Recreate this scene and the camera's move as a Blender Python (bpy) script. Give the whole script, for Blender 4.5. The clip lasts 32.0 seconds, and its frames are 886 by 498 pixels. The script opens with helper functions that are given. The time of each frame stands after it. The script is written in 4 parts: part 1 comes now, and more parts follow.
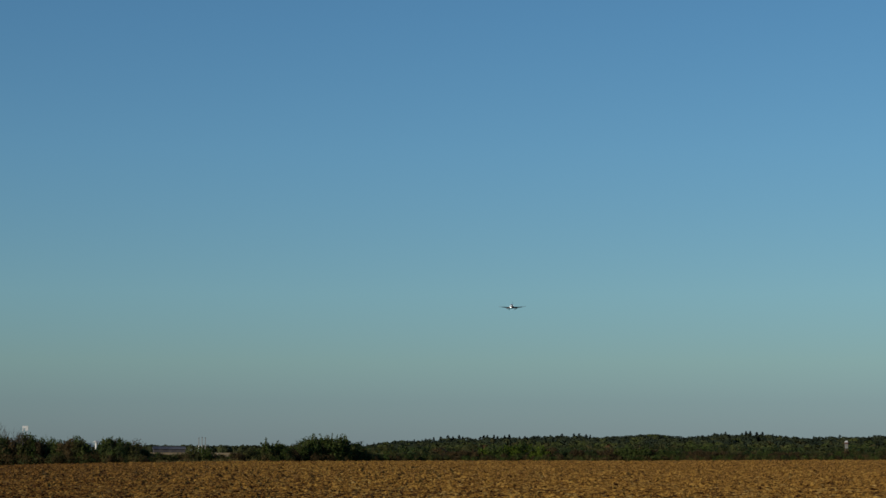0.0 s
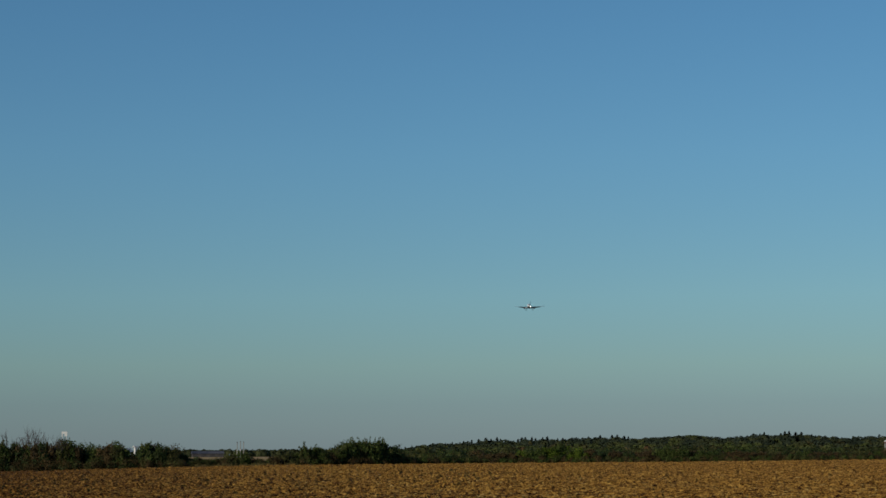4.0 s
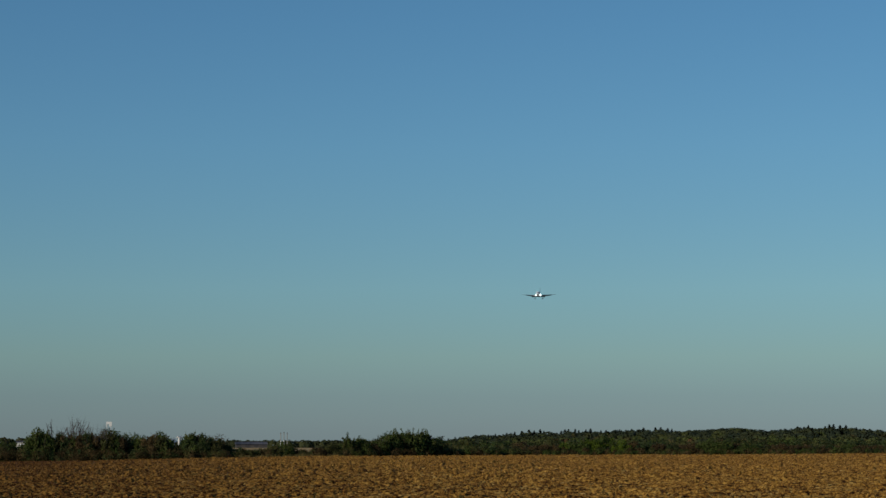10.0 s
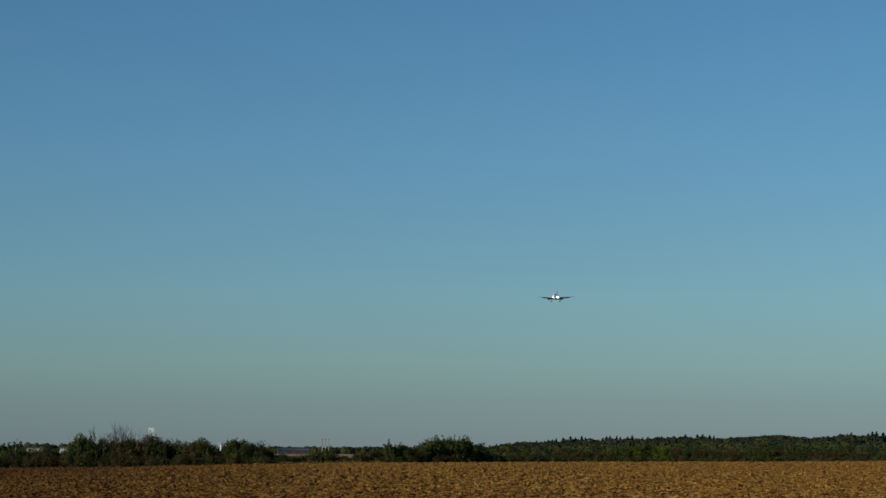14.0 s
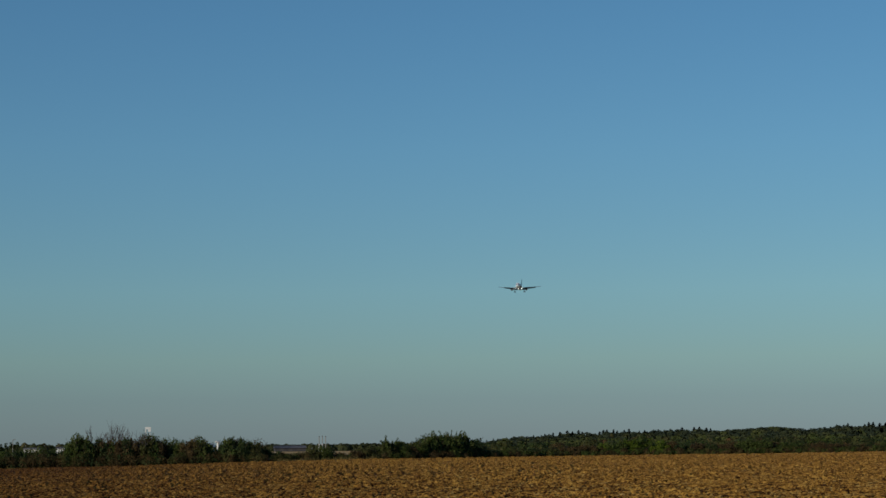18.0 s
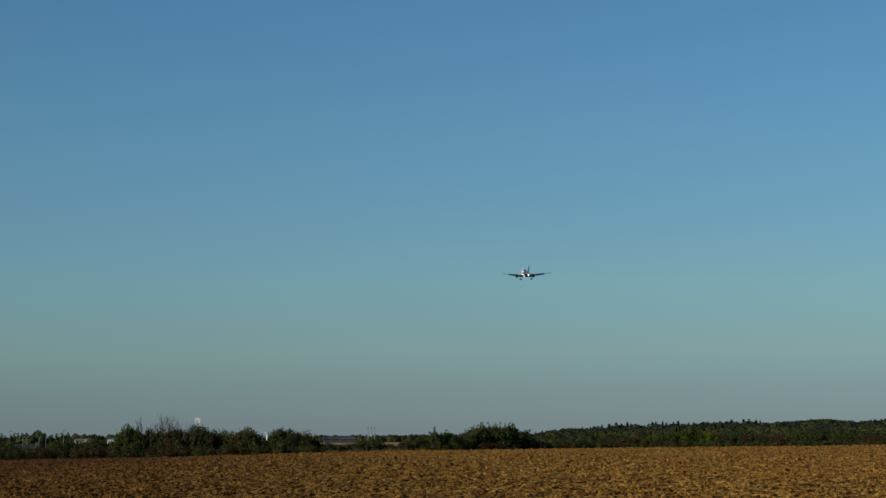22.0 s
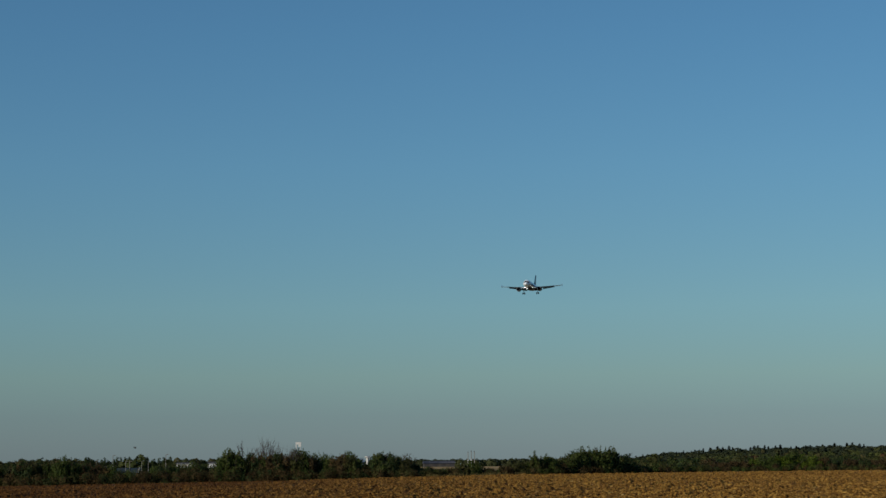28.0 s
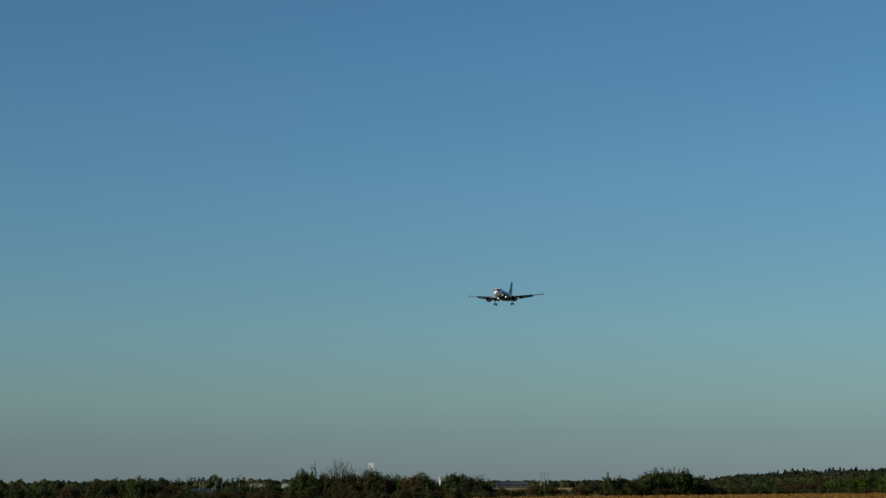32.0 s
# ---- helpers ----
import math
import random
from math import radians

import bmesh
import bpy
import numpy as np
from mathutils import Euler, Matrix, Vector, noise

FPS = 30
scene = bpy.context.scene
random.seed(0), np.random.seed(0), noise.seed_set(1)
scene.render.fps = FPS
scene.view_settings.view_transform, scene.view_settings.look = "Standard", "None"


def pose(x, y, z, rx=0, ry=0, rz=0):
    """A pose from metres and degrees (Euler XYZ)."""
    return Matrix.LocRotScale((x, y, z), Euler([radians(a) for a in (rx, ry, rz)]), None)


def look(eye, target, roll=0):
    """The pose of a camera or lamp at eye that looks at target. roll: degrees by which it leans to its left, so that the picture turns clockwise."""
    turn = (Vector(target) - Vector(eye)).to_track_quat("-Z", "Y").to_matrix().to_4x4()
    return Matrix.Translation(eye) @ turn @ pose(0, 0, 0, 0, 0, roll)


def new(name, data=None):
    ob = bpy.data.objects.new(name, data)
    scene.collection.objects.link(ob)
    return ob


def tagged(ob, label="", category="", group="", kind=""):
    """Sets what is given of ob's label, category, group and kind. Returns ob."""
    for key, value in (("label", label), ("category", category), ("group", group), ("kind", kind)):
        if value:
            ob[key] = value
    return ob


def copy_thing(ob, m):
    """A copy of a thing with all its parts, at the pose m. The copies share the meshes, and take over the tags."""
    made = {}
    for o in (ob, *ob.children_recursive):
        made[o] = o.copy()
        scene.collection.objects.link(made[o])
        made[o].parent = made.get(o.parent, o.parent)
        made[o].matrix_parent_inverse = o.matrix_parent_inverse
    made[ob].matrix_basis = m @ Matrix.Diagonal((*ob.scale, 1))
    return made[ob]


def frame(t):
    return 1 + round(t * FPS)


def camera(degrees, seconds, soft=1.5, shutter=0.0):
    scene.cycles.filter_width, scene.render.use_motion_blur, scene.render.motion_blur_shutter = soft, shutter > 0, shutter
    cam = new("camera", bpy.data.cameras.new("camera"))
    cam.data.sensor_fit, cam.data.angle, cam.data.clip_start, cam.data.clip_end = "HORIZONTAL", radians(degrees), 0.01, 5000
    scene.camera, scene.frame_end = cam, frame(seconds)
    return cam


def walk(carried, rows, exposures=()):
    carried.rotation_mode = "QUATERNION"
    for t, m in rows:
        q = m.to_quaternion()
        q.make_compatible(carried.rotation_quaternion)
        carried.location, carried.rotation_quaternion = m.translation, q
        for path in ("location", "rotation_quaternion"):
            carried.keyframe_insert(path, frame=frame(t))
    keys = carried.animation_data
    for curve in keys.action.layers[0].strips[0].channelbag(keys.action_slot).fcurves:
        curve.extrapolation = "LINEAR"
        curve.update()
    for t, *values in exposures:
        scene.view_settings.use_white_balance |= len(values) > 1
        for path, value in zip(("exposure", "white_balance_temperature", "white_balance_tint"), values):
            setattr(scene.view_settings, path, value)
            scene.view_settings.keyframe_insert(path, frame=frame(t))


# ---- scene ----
EYE = 1.7
WALK = [
    (0.0, 0.0, 5.695, 0.15), (0.5, 0.22, 5.577, 0.342), (1.0, 0.092, 5.506, -0.063), (1.5, -0.319, 5.512, -0.015),
    (2.0, -0.505, 5.578, 0.222), (2.5, -0.706, 5.613, -0.137), (3.0, -0.883, 5.673, 0.071), (3.5, -1.017, 5.791, -0.324),
    (5.5, -1.141, 5.654, 0.09), (6.0, -1.335, 5.712, -0.001), (6.5, -1.299, 5.753, 0.106), (7.0, -1.34, 5.644, 0.147),
    (7.5, -1.433, 5.707, -0.08), (8.0, -1.646, 6.044, -0.201), (8.5, -1.834, 6.263, -0.072), (9.0, -1.948, 6.153, -0.088),
    (9.5, -2.152, 5.817, 0.103), (10.0, -2.256, 5.539, -0.03), (10.5, -2.24, 5.32, 0.102), (11.0, -2.29, 5.243, -0.005),
    (11.5, -2.674, 5.448, -0.108), (12.0, -3.197, 5.78, -0.372), (12.5, -3.379, 5.986, -0.074), (13.0, -3.444, 5.993, -0.271),
    (13.5, -3.401, 5.727, 0.169), (15.5, -3.555, 5.732, -0.428), (16.0, -3.724, 5.709, -0.227), (16.5, -3.539, 5.601, -0.53),
    (17.0, -3.039, 5.525, -0.558), (17.5, -3.185, 5.542, -0.592), (18.0, -3.275, 5.601, -0.611), (18.5, -3.462, 5.676, -0.557),
    (19.0, -3.788, 5.772, -0.144), (19.5, -4.108, 5.756, -0.27), (20.0, -4.231, 5.722, -0.235), (20.5, -4.34, 5.568, -0.229),
    (21.0, -4.364, 5.478, -0.337), (21.5, -4.441, 5.445, -0.316), (22.0, -4.656, 5.377, -0.479), (22.3, -4.80, 5.17, -0.30), (22.4, -4.83, 5.165, -0.25), (22.5, -4.886, 5.276, -0.217),
    (22.6, -4.97, 5.403, -0.22), (22.7, -5.05, 5.72, -0.23), (22.8, -5.11, 5.90, -0.24), (22.9, -5.13, 5.90, -0.245), (23.0, -5.154, 5.899, -0.246), (23.1, -5.19, 5.71, -0.24), (23.2, -5.22, 5.685, -0.235), (23.5, -5.303, 5.668, -0.219), (24.0, -5.428, 5.781, -0.269), (24.5, -5.629, 5.613, -0.261),
    (26.5, -6.522, 5.811, -0.471), (27.0, -6.883, 6.048, -0.403), (27.5, -7.197, 6.115, -0.504), (28.0, -7.45, 6.071, -0.505),
    (28.5, -7.784, 6.142, -0.644), (29.0, -8.006, 6.168, -0.447), (29.5, -8.236, 6.177, -0.26), (30.0, -8.423, 6.311, -0.268),
    (30.5, -8.636, 6.594, -0.26), (31.0, -8.771, 6.93, -0.209), (31.5, -9.096, 7.023, -0.236), (32.0, -9.504, 6.672, -0.328)]


def way(az, el=0.0):
    """The direction at az degrees to the right of north and el degrees above the horizon."""
    a, e = radians(az), radians(el)
    return Vector((math.sin(a) * math.cos(e), math.cos(a) * math.cos(e), math.sin(e)))


cam = camera(24.57, 32.0, soft=1.5)
walk(cam, [(t, look((0, 0, EYE), Vector((0, 0, EYE)) + way(yaw, pitch), roll)) for t, yaw, pitch, roll in WALK])

# ---- sky, sun ----
SUN_AZ, SUN_EL = -134, 23
world = bpy.data.worlds.new("sky")
scene.world = world
world.use_nodes = True
nt = world.node_tree
sky = nt.nodes.new("ShaderNodeTexSky")
sky.sky_type, sky.sun_disc = "NISHITA", False
sky.sun_elevation, sky.sun_rotation = radians(SUN_EL), radians(SUN_AZ)
sky.air_density, sky.dust_density, sky.ozone_density, sky.altitude = 1.0, 0.15, 3.0, 0
nt.nodes["Background"].inputs["Strength"].default_value = 0.0708
# haze: the sky is duller and greyer towards the horizon
where, split, span, haze, tint = (nt.nodes.new("ShaderNode" + k) for k in ("TexCoord", "SeparateXYZ", "MapRange", "ValToRGB", "Mix"))
nt.links.new(where.outputs["Generated"], split.inputs["Vector"])
nt.links.new(split.outputs["Z"], span.inputs["Value"])
span.inputs["From Max"].default_value = math.sin(radians(20))
HAZE = ((0, 0.3381, 0.475, 0.75), (1.4, 0.3969, 0.535, 0.72), (2.5, 0.49, 0.655, 0.745), (4.4, 0.5635, 0.785, 0.865), (8.4, 0.5782, 0.875, 0.99), (12, 0.5586, 0.89, 1.02), (20, 0.539, 0.88, 1.03))
while len(haze.color_ramp.elements) < len(HAZE):
    haze.color_ramp.elements.new(0.5)
for stop, (el, r, g, b) in zip(haze.color_ramp.elements, HAZE):
    stop.position, stop.color = math.sin(radians(el)) / math.sin(radians(20)), (r, g, b, 1)
nt.links.new(span.outputs["Result"], haze.inputs["Fac"])
tint.data_type, tint.blend_type = "RGBA", "MULTIPLY"
tint.inputs["Factor"].default_value = 1.0
nt.links.new(sky.outputs["Color"], tint.inputs[6])
nt.links.new(haze.outputs["Color"], tint.inputs[7])
nt.links.new(tint.outputs[2], nt.nodes["Background"].inputs["Color"])
sun = new("sun", bpy.data.lights.new("sun", "SUN"))
sun.data.energy, sun.data.angle, sun.data.color = 3.2, radians(0.53), (1.0, 0.90, 0.76)
sun.matrix_world = look(way(SUN_AZ, SUN_EL) * 100, (0, 0, 0))
scene.view_settings.exposure = 0.0


# ---- materials ----
def material(name, colors, rough=0.8, metal=0.0, scale=3.0, bump=0.0, island=0.0, spec=0.3, glow=0.0, detail=6.0, translucent=0.0, chalky=0.0, contrast=0.3):
    """A procedural surface: two scales of noise mix the colours; island varies each loose piece."""
    m = bpy.data.materials.new(name)
    m.use_nodes = True
    n, l = m.node_tree.nodes, m.node_tree.links
    b = n["Principled BSDF"]
    b.inputs["Roughness"].default_value, b.inputs["Metallic"].default_value = rough, metal
    b.inputs["Specular IOR Level"].default_value = spec
    b.inputs["Diffuse Roughness"].default_value = chalky
    co = n.new("ShaderNodeTexCoord")
    big, small = n.new("ShaderNodeTexNoise"), n.new("ShaderNodeTexNoise")
    for tex, s in ((big, scale * 0.17), (small, scale)):
        tex.inputs["Scale"].default_value, tex.inputs["Detail"].default_value = s, detail
        l.new(co.outputs["Object"], tex.inputs["Vector"])
    mix = n.new("ShaderNodeMath")
    mix.operation = "ADD"
    l.new(big.outputs["Fac"], mix.inputs[0])
    l.new(small.outputs["Fac"], mix.inputs[1])
    fac = n.new("ShaderNodeMapRange")
    fac.inputs["From Min"].default_value, fac.inputs["From Max"].default_value = 1 - contrast, 1 + contrast
    l.new(mix.outputs[0], fac.inputs["Value"])
    out = fac.outputs["Result"]
    if island:
        geo = n.new("ShaderNodeNewGeometry")
        info = n.new("ShaderNodeObjectInfo")
        a = n.new("ShaderNodeMath")
        a.operation = "ADD"
        l.new(geo.outputs["Random Per Island"], a.inputs[0])
        l.new(info.outputs["Random"], a.inputs[1])
        mm = n.new("ShaderNodeMapRange")
        mm.inputs["From Max"].default_value = 2.0
        if island > 0.65:
            mm = n.new("ShaderNodeMath")
            mm.operation = "FRACT"
        l.new(a.outputs[0], mm.inputs[0])
        mx = n.new("ShaderNodeMix")
        mx.inputs["Factor"].default_value = island
        l.new(out, mx.inputs["A"])
        l.new(mm.outputs[0], mx.inputs["B"])
        out = mx.outputs["Result"]
    ramp = n.new("ShaderNodeValToRGB")
    while len(ramp.color_ramp.elements) < len(colors):
        ramp.color_ramp.elements.new(0.5)
    for i, c in enumerate(colors):
        ramp.color_ramp.elements[i].position = i / max(1, len(colors) - 1)
        ramp.color_ramp.elements[i].color = (*c, 1)
    l.new(out, ramp.inputs["Fac"])
    l.new(ramp.outputs["Color"], b.inputs["Base Color"])
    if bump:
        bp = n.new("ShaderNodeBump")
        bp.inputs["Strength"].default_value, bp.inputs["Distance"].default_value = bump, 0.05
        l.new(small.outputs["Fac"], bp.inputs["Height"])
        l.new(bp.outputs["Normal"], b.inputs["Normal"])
    if glow:
        b.inputs["Emission Color"].default_value = (1.0, 0.96, 0.88, 1)
        b.inputs["Emission Strength"].default_value = glow
    if translucent:
        tr, ms = n.new("ShaderNodeBsdfTranslucent"), n.new("ShaderNodeMixShader")
        ms.inputs["Fac"].default_value = translucent
        l.new(ramp.outputs["Color"], tr.inputs["Color"])
        l.new(b.outputs["BSDF"], ms.inputs[1])
        l.new(tr.outputs["BSDF"], ms.inputs[2])
        l.new(ms.outputs["Shader"], n["Material Output"].inputs["Surface"])
    return m


# the near-black noise tones stand in for shade in gaps between clods
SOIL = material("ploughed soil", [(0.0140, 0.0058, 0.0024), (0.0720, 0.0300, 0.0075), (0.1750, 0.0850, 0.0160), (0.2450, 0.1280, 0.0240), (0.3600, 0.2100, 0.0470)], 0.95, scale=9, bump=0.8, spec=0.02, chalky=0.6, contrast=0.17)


def add_patch(m, colors, x0, x1, slope):
    """Turns a soil redder and damper on one side of a furrow line, with a ragged border."""
    n, l = m.node_tree.nodes, m.node_tree.links
    ramp = next(k for k in n if k.bl_idname == "ShaderNodeValToRGB")
    b = n["Principled BSDF"]
    other = n.new("ShaderNodeValToRGB")
    for k in range(len(colors) - 2):
        other.color_ramp.elements.new(0.5)
    for i, c in enumerate(colors):
        other.color_ramp.elements[i].position, other.color_ramp.elements[i].color = i / (len(colors) - 1), (*c, 1)
    l.new(ramp.inputs["Fac"].links[0].from_socket, other.inputs["Fac"])
    co, sep, tilt, ragged, add, span, mix = (n.new("ShaderNode" + k) for k in ("TexCoord", "SeparateXYZ", "Math", "TexNoise", "Math", "MapRange", "Mix"))
    l.new(co.outputs["Object"], sep.inputs["Vector"])
    tilt.operation, add.operation = "MULTIPLY_ADD", "MULTIPLY_ADD"
    l.new(sep.outputs["Y"], tilt.inputs[0])
    tilt.inputs[1].default_value = slope
    l.new(sep.outputs["X"], tilt.inputs[2])
    ragged.inputs["Scale"].default_value = 0.12
    l.new(co.outputs["Object"], ragged.inputs["Vector"])
    l.new(ragged.outputs["Fac"], add.inputs[0])
    add.inputs[1].default_value = 14.0
    l.new(tilt.outputs[0], add.inputs[2])
    span.inputs["From Min"].default_value, span.inputs["From Max"].default_value = x0 + 7, x1 + 7
    l.new(add.outputs[0], span.inputs["Value"])
    mix.data_type = "RGBA"
    l.new(span.outputs["Result"], mix.inputs[0])
    l.new(other.outputs["Color"], mix.inputs[6])
    l.new(ramp.outputs["Color"], mix.inputs[7])
    l.new(mix.outputs[2], b.inputs["Base Color"])


CLOD = material("soil clod", [(0.014, 0.006, 0.002), (0.024, 0.011, 0.004), (0.055, 0.026, 0.008), (0.16, 0.094, 0.026), (0.27, 0.172, 0.05), (0.42, 0.285, 0.10)], 0.95, scale=6, bump=0.5, island=0.8, spec=0.03, chalky=0.6)
RED_SOIL = [(0.01212, 0.004281, 0.001369), (0.03849, 0.01497, 0.004106), (0.07699, 0.03317, 0.008213), (0.1045, 0.04816, 0.01141), (0.1539, 0.07489, 0.02052)]
add_patch(SOIL, RED_SOIL, -22, 20, 0.17)
add_patch(CLOD, RED_SOIL, -22, 20, 0.17)
STUBBLE = material("stubble and dry grass", [(0.16, 0.1261, 0.0495), (0.3, 0.2037, 0.09), (0.36, 0.2425, 0.117)], 0.95, scale=0.4, spec=0.1)
GRASS = material("dry grass", [(0.06, 0.055, 0.02), (0.11, 0.088, 0.032), (0.18, 0.125, 0.05)], 0.9, scale=1, island=0.7, spec=0.1, translucent=0.25)
LEAF = {k: material(k + " leaves", c, 0.65, scale=1.1, island=0.4, contrast=0.17, translucent=0.45, spec=0.08) for k, c in (
    ("green", [(0.032, 0.051, 0.015), (0.060, 0.087, 0.021), (0.090, 0.116, 0.029), (0.100, 0.095, 0.037)]),
    ("dark", [(0.026, 0.043, 0.019), (0.041, 0.064, 0.022), (0.065, 0.085, 0.029), (0.078, 0.074, 0.035)]),
    ("olive", [(0.041, 0.047, 0.019), (0.075, 0.078, 0.025), (0.111, 0.103, 0.035)]),
    ("russet", [(0.054, 0.040, 0.019), (0.092, 0.064, 0.027), (0.135, 0.094, 0.039)]),
    ("lime", [(0.060, 0.095, 0.012), (0.105, 0.150, 0.018), (0.160, 0.205, 0.029)]))}
WOOD = {k: material("woods " + k, c, 0.75, scale=0.22, island=0.1, detail=3, spec=0.1) for k, c in (
    ("dark", [(0.0245, 0.0311, 0.0138), (0.0409, 0.0479, 0.0195), (0.0653, 0.0685, 0.0249)]), ("green", [(0.0329, 0.0439, 0.0138), (0.0606, 0.0711, 0.0195), (0.0949, 0.0958, 0.0277)]),
    ("olive", [(0.0426, 0.0414, 0.0167), (0.0704, 0.0634, 0.0222), (0.1015, 0.0828, 0.0305)]), ("russet", [(0.0491, 0.0311, 0.0167), (0.0899, 0.0492, 0.0208), (0.1308, 0.0711, 0.0277)]),
    ("needle", [(0.0180, 0.0259, 0.0153), (0.0312, 0.0401, 0.0208), (0.0491, 0.0557, 0.0249)]))}
NEEDLE = material("conifer needles", [(0.0228, 0.0379, 0.0182), (0.0410, 0.0597, 0.0256), (0.0728, 0.0896, 0.0328)], 0.7, scale=0.5, island=0.35, translucent=0.35)
BARK = material("bark", [(0.05, 0.04, 0.03), (0.11, 0.085, 0.065)], 0.9, scale=4, bump=0.5)
TWIG = material("bare grey twigs", [(0.05, 0.042, 0.042), (0.095, 0.08, 0.076)], 0.9, scale=3)
WHITE = material("white paint", [(0.72, 0.72, 0.70), (0.82, 0.82, 0.80)], 0.5, scale=0.6)
PLASTER = material("off-white plaster", [(0.42, 0.42, 0.40), (0.55, 0.55, 0.52)], 0.8, scale=1.0)
POSTGREY = material("weathered grey post", [(0.17, 0.165, 0.145), (0.26, 0.25, 0.22)], 0.8, scale=2)
GREYMETAL = material("galvanised metal", [(0.30, 0.31, 0.32), (0.42, 0.43, 0.44)], 0.45, 0.6, scale=2)
DARKMETAL = material("dark metal", [(0.05, 0.045, 0.04), (0.09, 0.08, 0.075)], 0.6, 0.3, scale=2)
ROOFBLUE = material("blue-grey sheet roofing", [(0.014, 0.024, 0.030), (0.026, 0.040, 0.048)], 0.6, scale=0.7)
ROOFWORN = material("weathered blue-grey roofing", [(0.022, 0.026, 0.038), (0.045, 0.048, 0.062), (0.10, 0.095, 0.10)], 0.8, scale=0.9, contrast=0.2)
ROOFTILE = material("dark roof tiles", [(0.035, 0.033, 0.035), (0.06, 0.055, 0.055)], 0.8, scale=2)
GLASS = material("window glass", [(0.02, 0.025, 0.03), (0.03, 0.035, 0.04)], 0.1, spec=0.6, scale=1)
BRICKRED = material("faded red-brown paint", [(0.12, 0.06, 0.045), (0.17, 0.085, 0.06)], 0.6, scale=1)


# ---- mesh helpers ----
def mesh_object(name, verts, faces, mat, parent=None, label="", smooth=False, normals=None):
    me = bpy.data.meshes.new(name)
    me.from_pydata([tuple(v) for v in verts], [], [tuple(int(i) for i in f) for f in faces])
    me.materials.append(mat)
    if smooth or normals is not None:
        me.shade_smooth()
    if normals is not None:
        me.normals_split_custom_set_from_vertices([tuple(v) for v in normals])
    ob = new(name, me)
    if parent:
        ob.parent = parent
    return tagged(ob, label)


def part(name, bm, mat, parent, label="", smooth=False):
    me = bpy.data.meshes.new(name)
    bmesh.ops.recalc_face_normals(bm, faces=bm.faces)
    bm.to_mesh(me)
    bm.free()
    me.materials.append(mat)
    if smooth:
        me.shade_smooth()
    ob = new(name, me)
    if parent:
        ob.parent = parent
    return tagged(ob, label)


def box(bm, x0, x1, y0, y1, z0, z1):
    r = bmesh.ops.create_cube(bm, size=1)
    bmesh.ops.transform(bm, matrix=Matrix.Translation(((x0 + x1) / 2, (y0 + y1) / 2, (z0 + z1) / 2)) @ Matrix.Diagonal((x1 - x0, y1 - y0, z1 - z0, 1)), verts=r["verts"])
    return r["verts"]


def rod(bm, a, b, r0, r1, n=6):
    """A tapered rod from a to b."""
    a, b = Vector(a), Vector(b)
    m = Matrix.Translation((a + b) / 2) @ (b - a).to_track_quat("Z", "Y").to_matrix().to_4x4()
    bmesh.ops.create_cone(bm, cap_ends=True, segments=n, radius1=r0, radius2=r1, depth=(b - a).length, matrix=m)


def loft(bm, rings, closed=True):
    """Skins rings of points, and caps the ends."""
    rows = [[bm.verts.new(p) for p in ring] for ring in rings]
    n = len(rows[0])
    for a, b in zip(rows, rows[1:]):
        for i in range(n):
            bm.faces.new((a[i], a[(i + 1) % n], b[(i + 1) % n], b[i]))
    if closed:
        bm.faces.new(rows[0][::-1])
        bm.faces.new(rows[-1])


def value_noise(x, y, seed):
    """Smooth noise from 0 to 1 on a unit lattice, for arrays."""
    xi, yi = np.floor(x).astype(np.int64), np.floor(y).astype(np.int64)
    fx, fy = x - xi, y - yi
    fx, fy = fx * fx * (3 - 2 * fx), fy * fy * (3 - 2 * fy)

    def h(i, j):
        k = (i * 374761393 + j * 668265263 + seed * 974634777) & 0xFFFFFFFF
        k = ((k ^ (k >> 13)) * 1274126177) & 0xFFFFFFFF
        return ((k ^ (k >> 16)) & 0xFFFF) / 65535.0
    top = h(xi, yi) * (1 - fx) + h(xi + 1, yi) * fx
    low = h(xi, yi + 1) * (1 - fx) + h(xi + 1, yi + 1) * fx
    return top * (1 - fy) + low * fy


# ---- plan ----
EDGE = ((-24, -19.7, -12, -9, -6, 0, 6.5, 20), (352, 350, 348, 348, 352, 388, 395, 400))
DIP = ((-40, -24, -19.7, -12, -9, -6, 0, 6.5, 10, 13, 20, 40), (-1.3, -1.3, -1.22, -0.69, -0.30, -0.01, 0.0, 0.11, 0.31, 0.39, 0.53, 0.53))


def edge(az):
    """The distance of the field's far edge."""
    return float(np.interp(az, *EDGE))


def dip(x, y):
    """How far the field falls away towards the hedge in the west, and rises towards the woods in the east."""
    d, a = np.hypot(x, y), np.degrees(np.arctan2(x, y))
    return np.interp(a, *DIP) * np.clip((d - 100) / 250, 0, 1) * np.clip((620 - d) / 220, 0, 1) * (np.abs(a) < 60)


def ground_z(x, y):
    """The land: flat, rising softly towards the woods."""
    d = np.hypot(x, y)
    a = np.degrees(np.arctan2(x, y))
    rise = np.clip((d - 560) / 700, 0, 1)
    side = np.clip((a + 4) / 8, 0, 1) * np.clip((60 - a) / 20, 0, 1)
    low = np.clip((d - 560) / 240, 0, 1)
    rise_far = np.exp(-(((x + 146) / 90) ** 2 + ((y - 1090) / 80) ** 2) / 2)
    return 4.0 * rise * rise * (3 - 2 * rise) * side * side * (3 - 2 * side) - 0.28 * (1 - low * low * (3 - 2 * low)) + 1.0 * rise_far + dip(x, y)


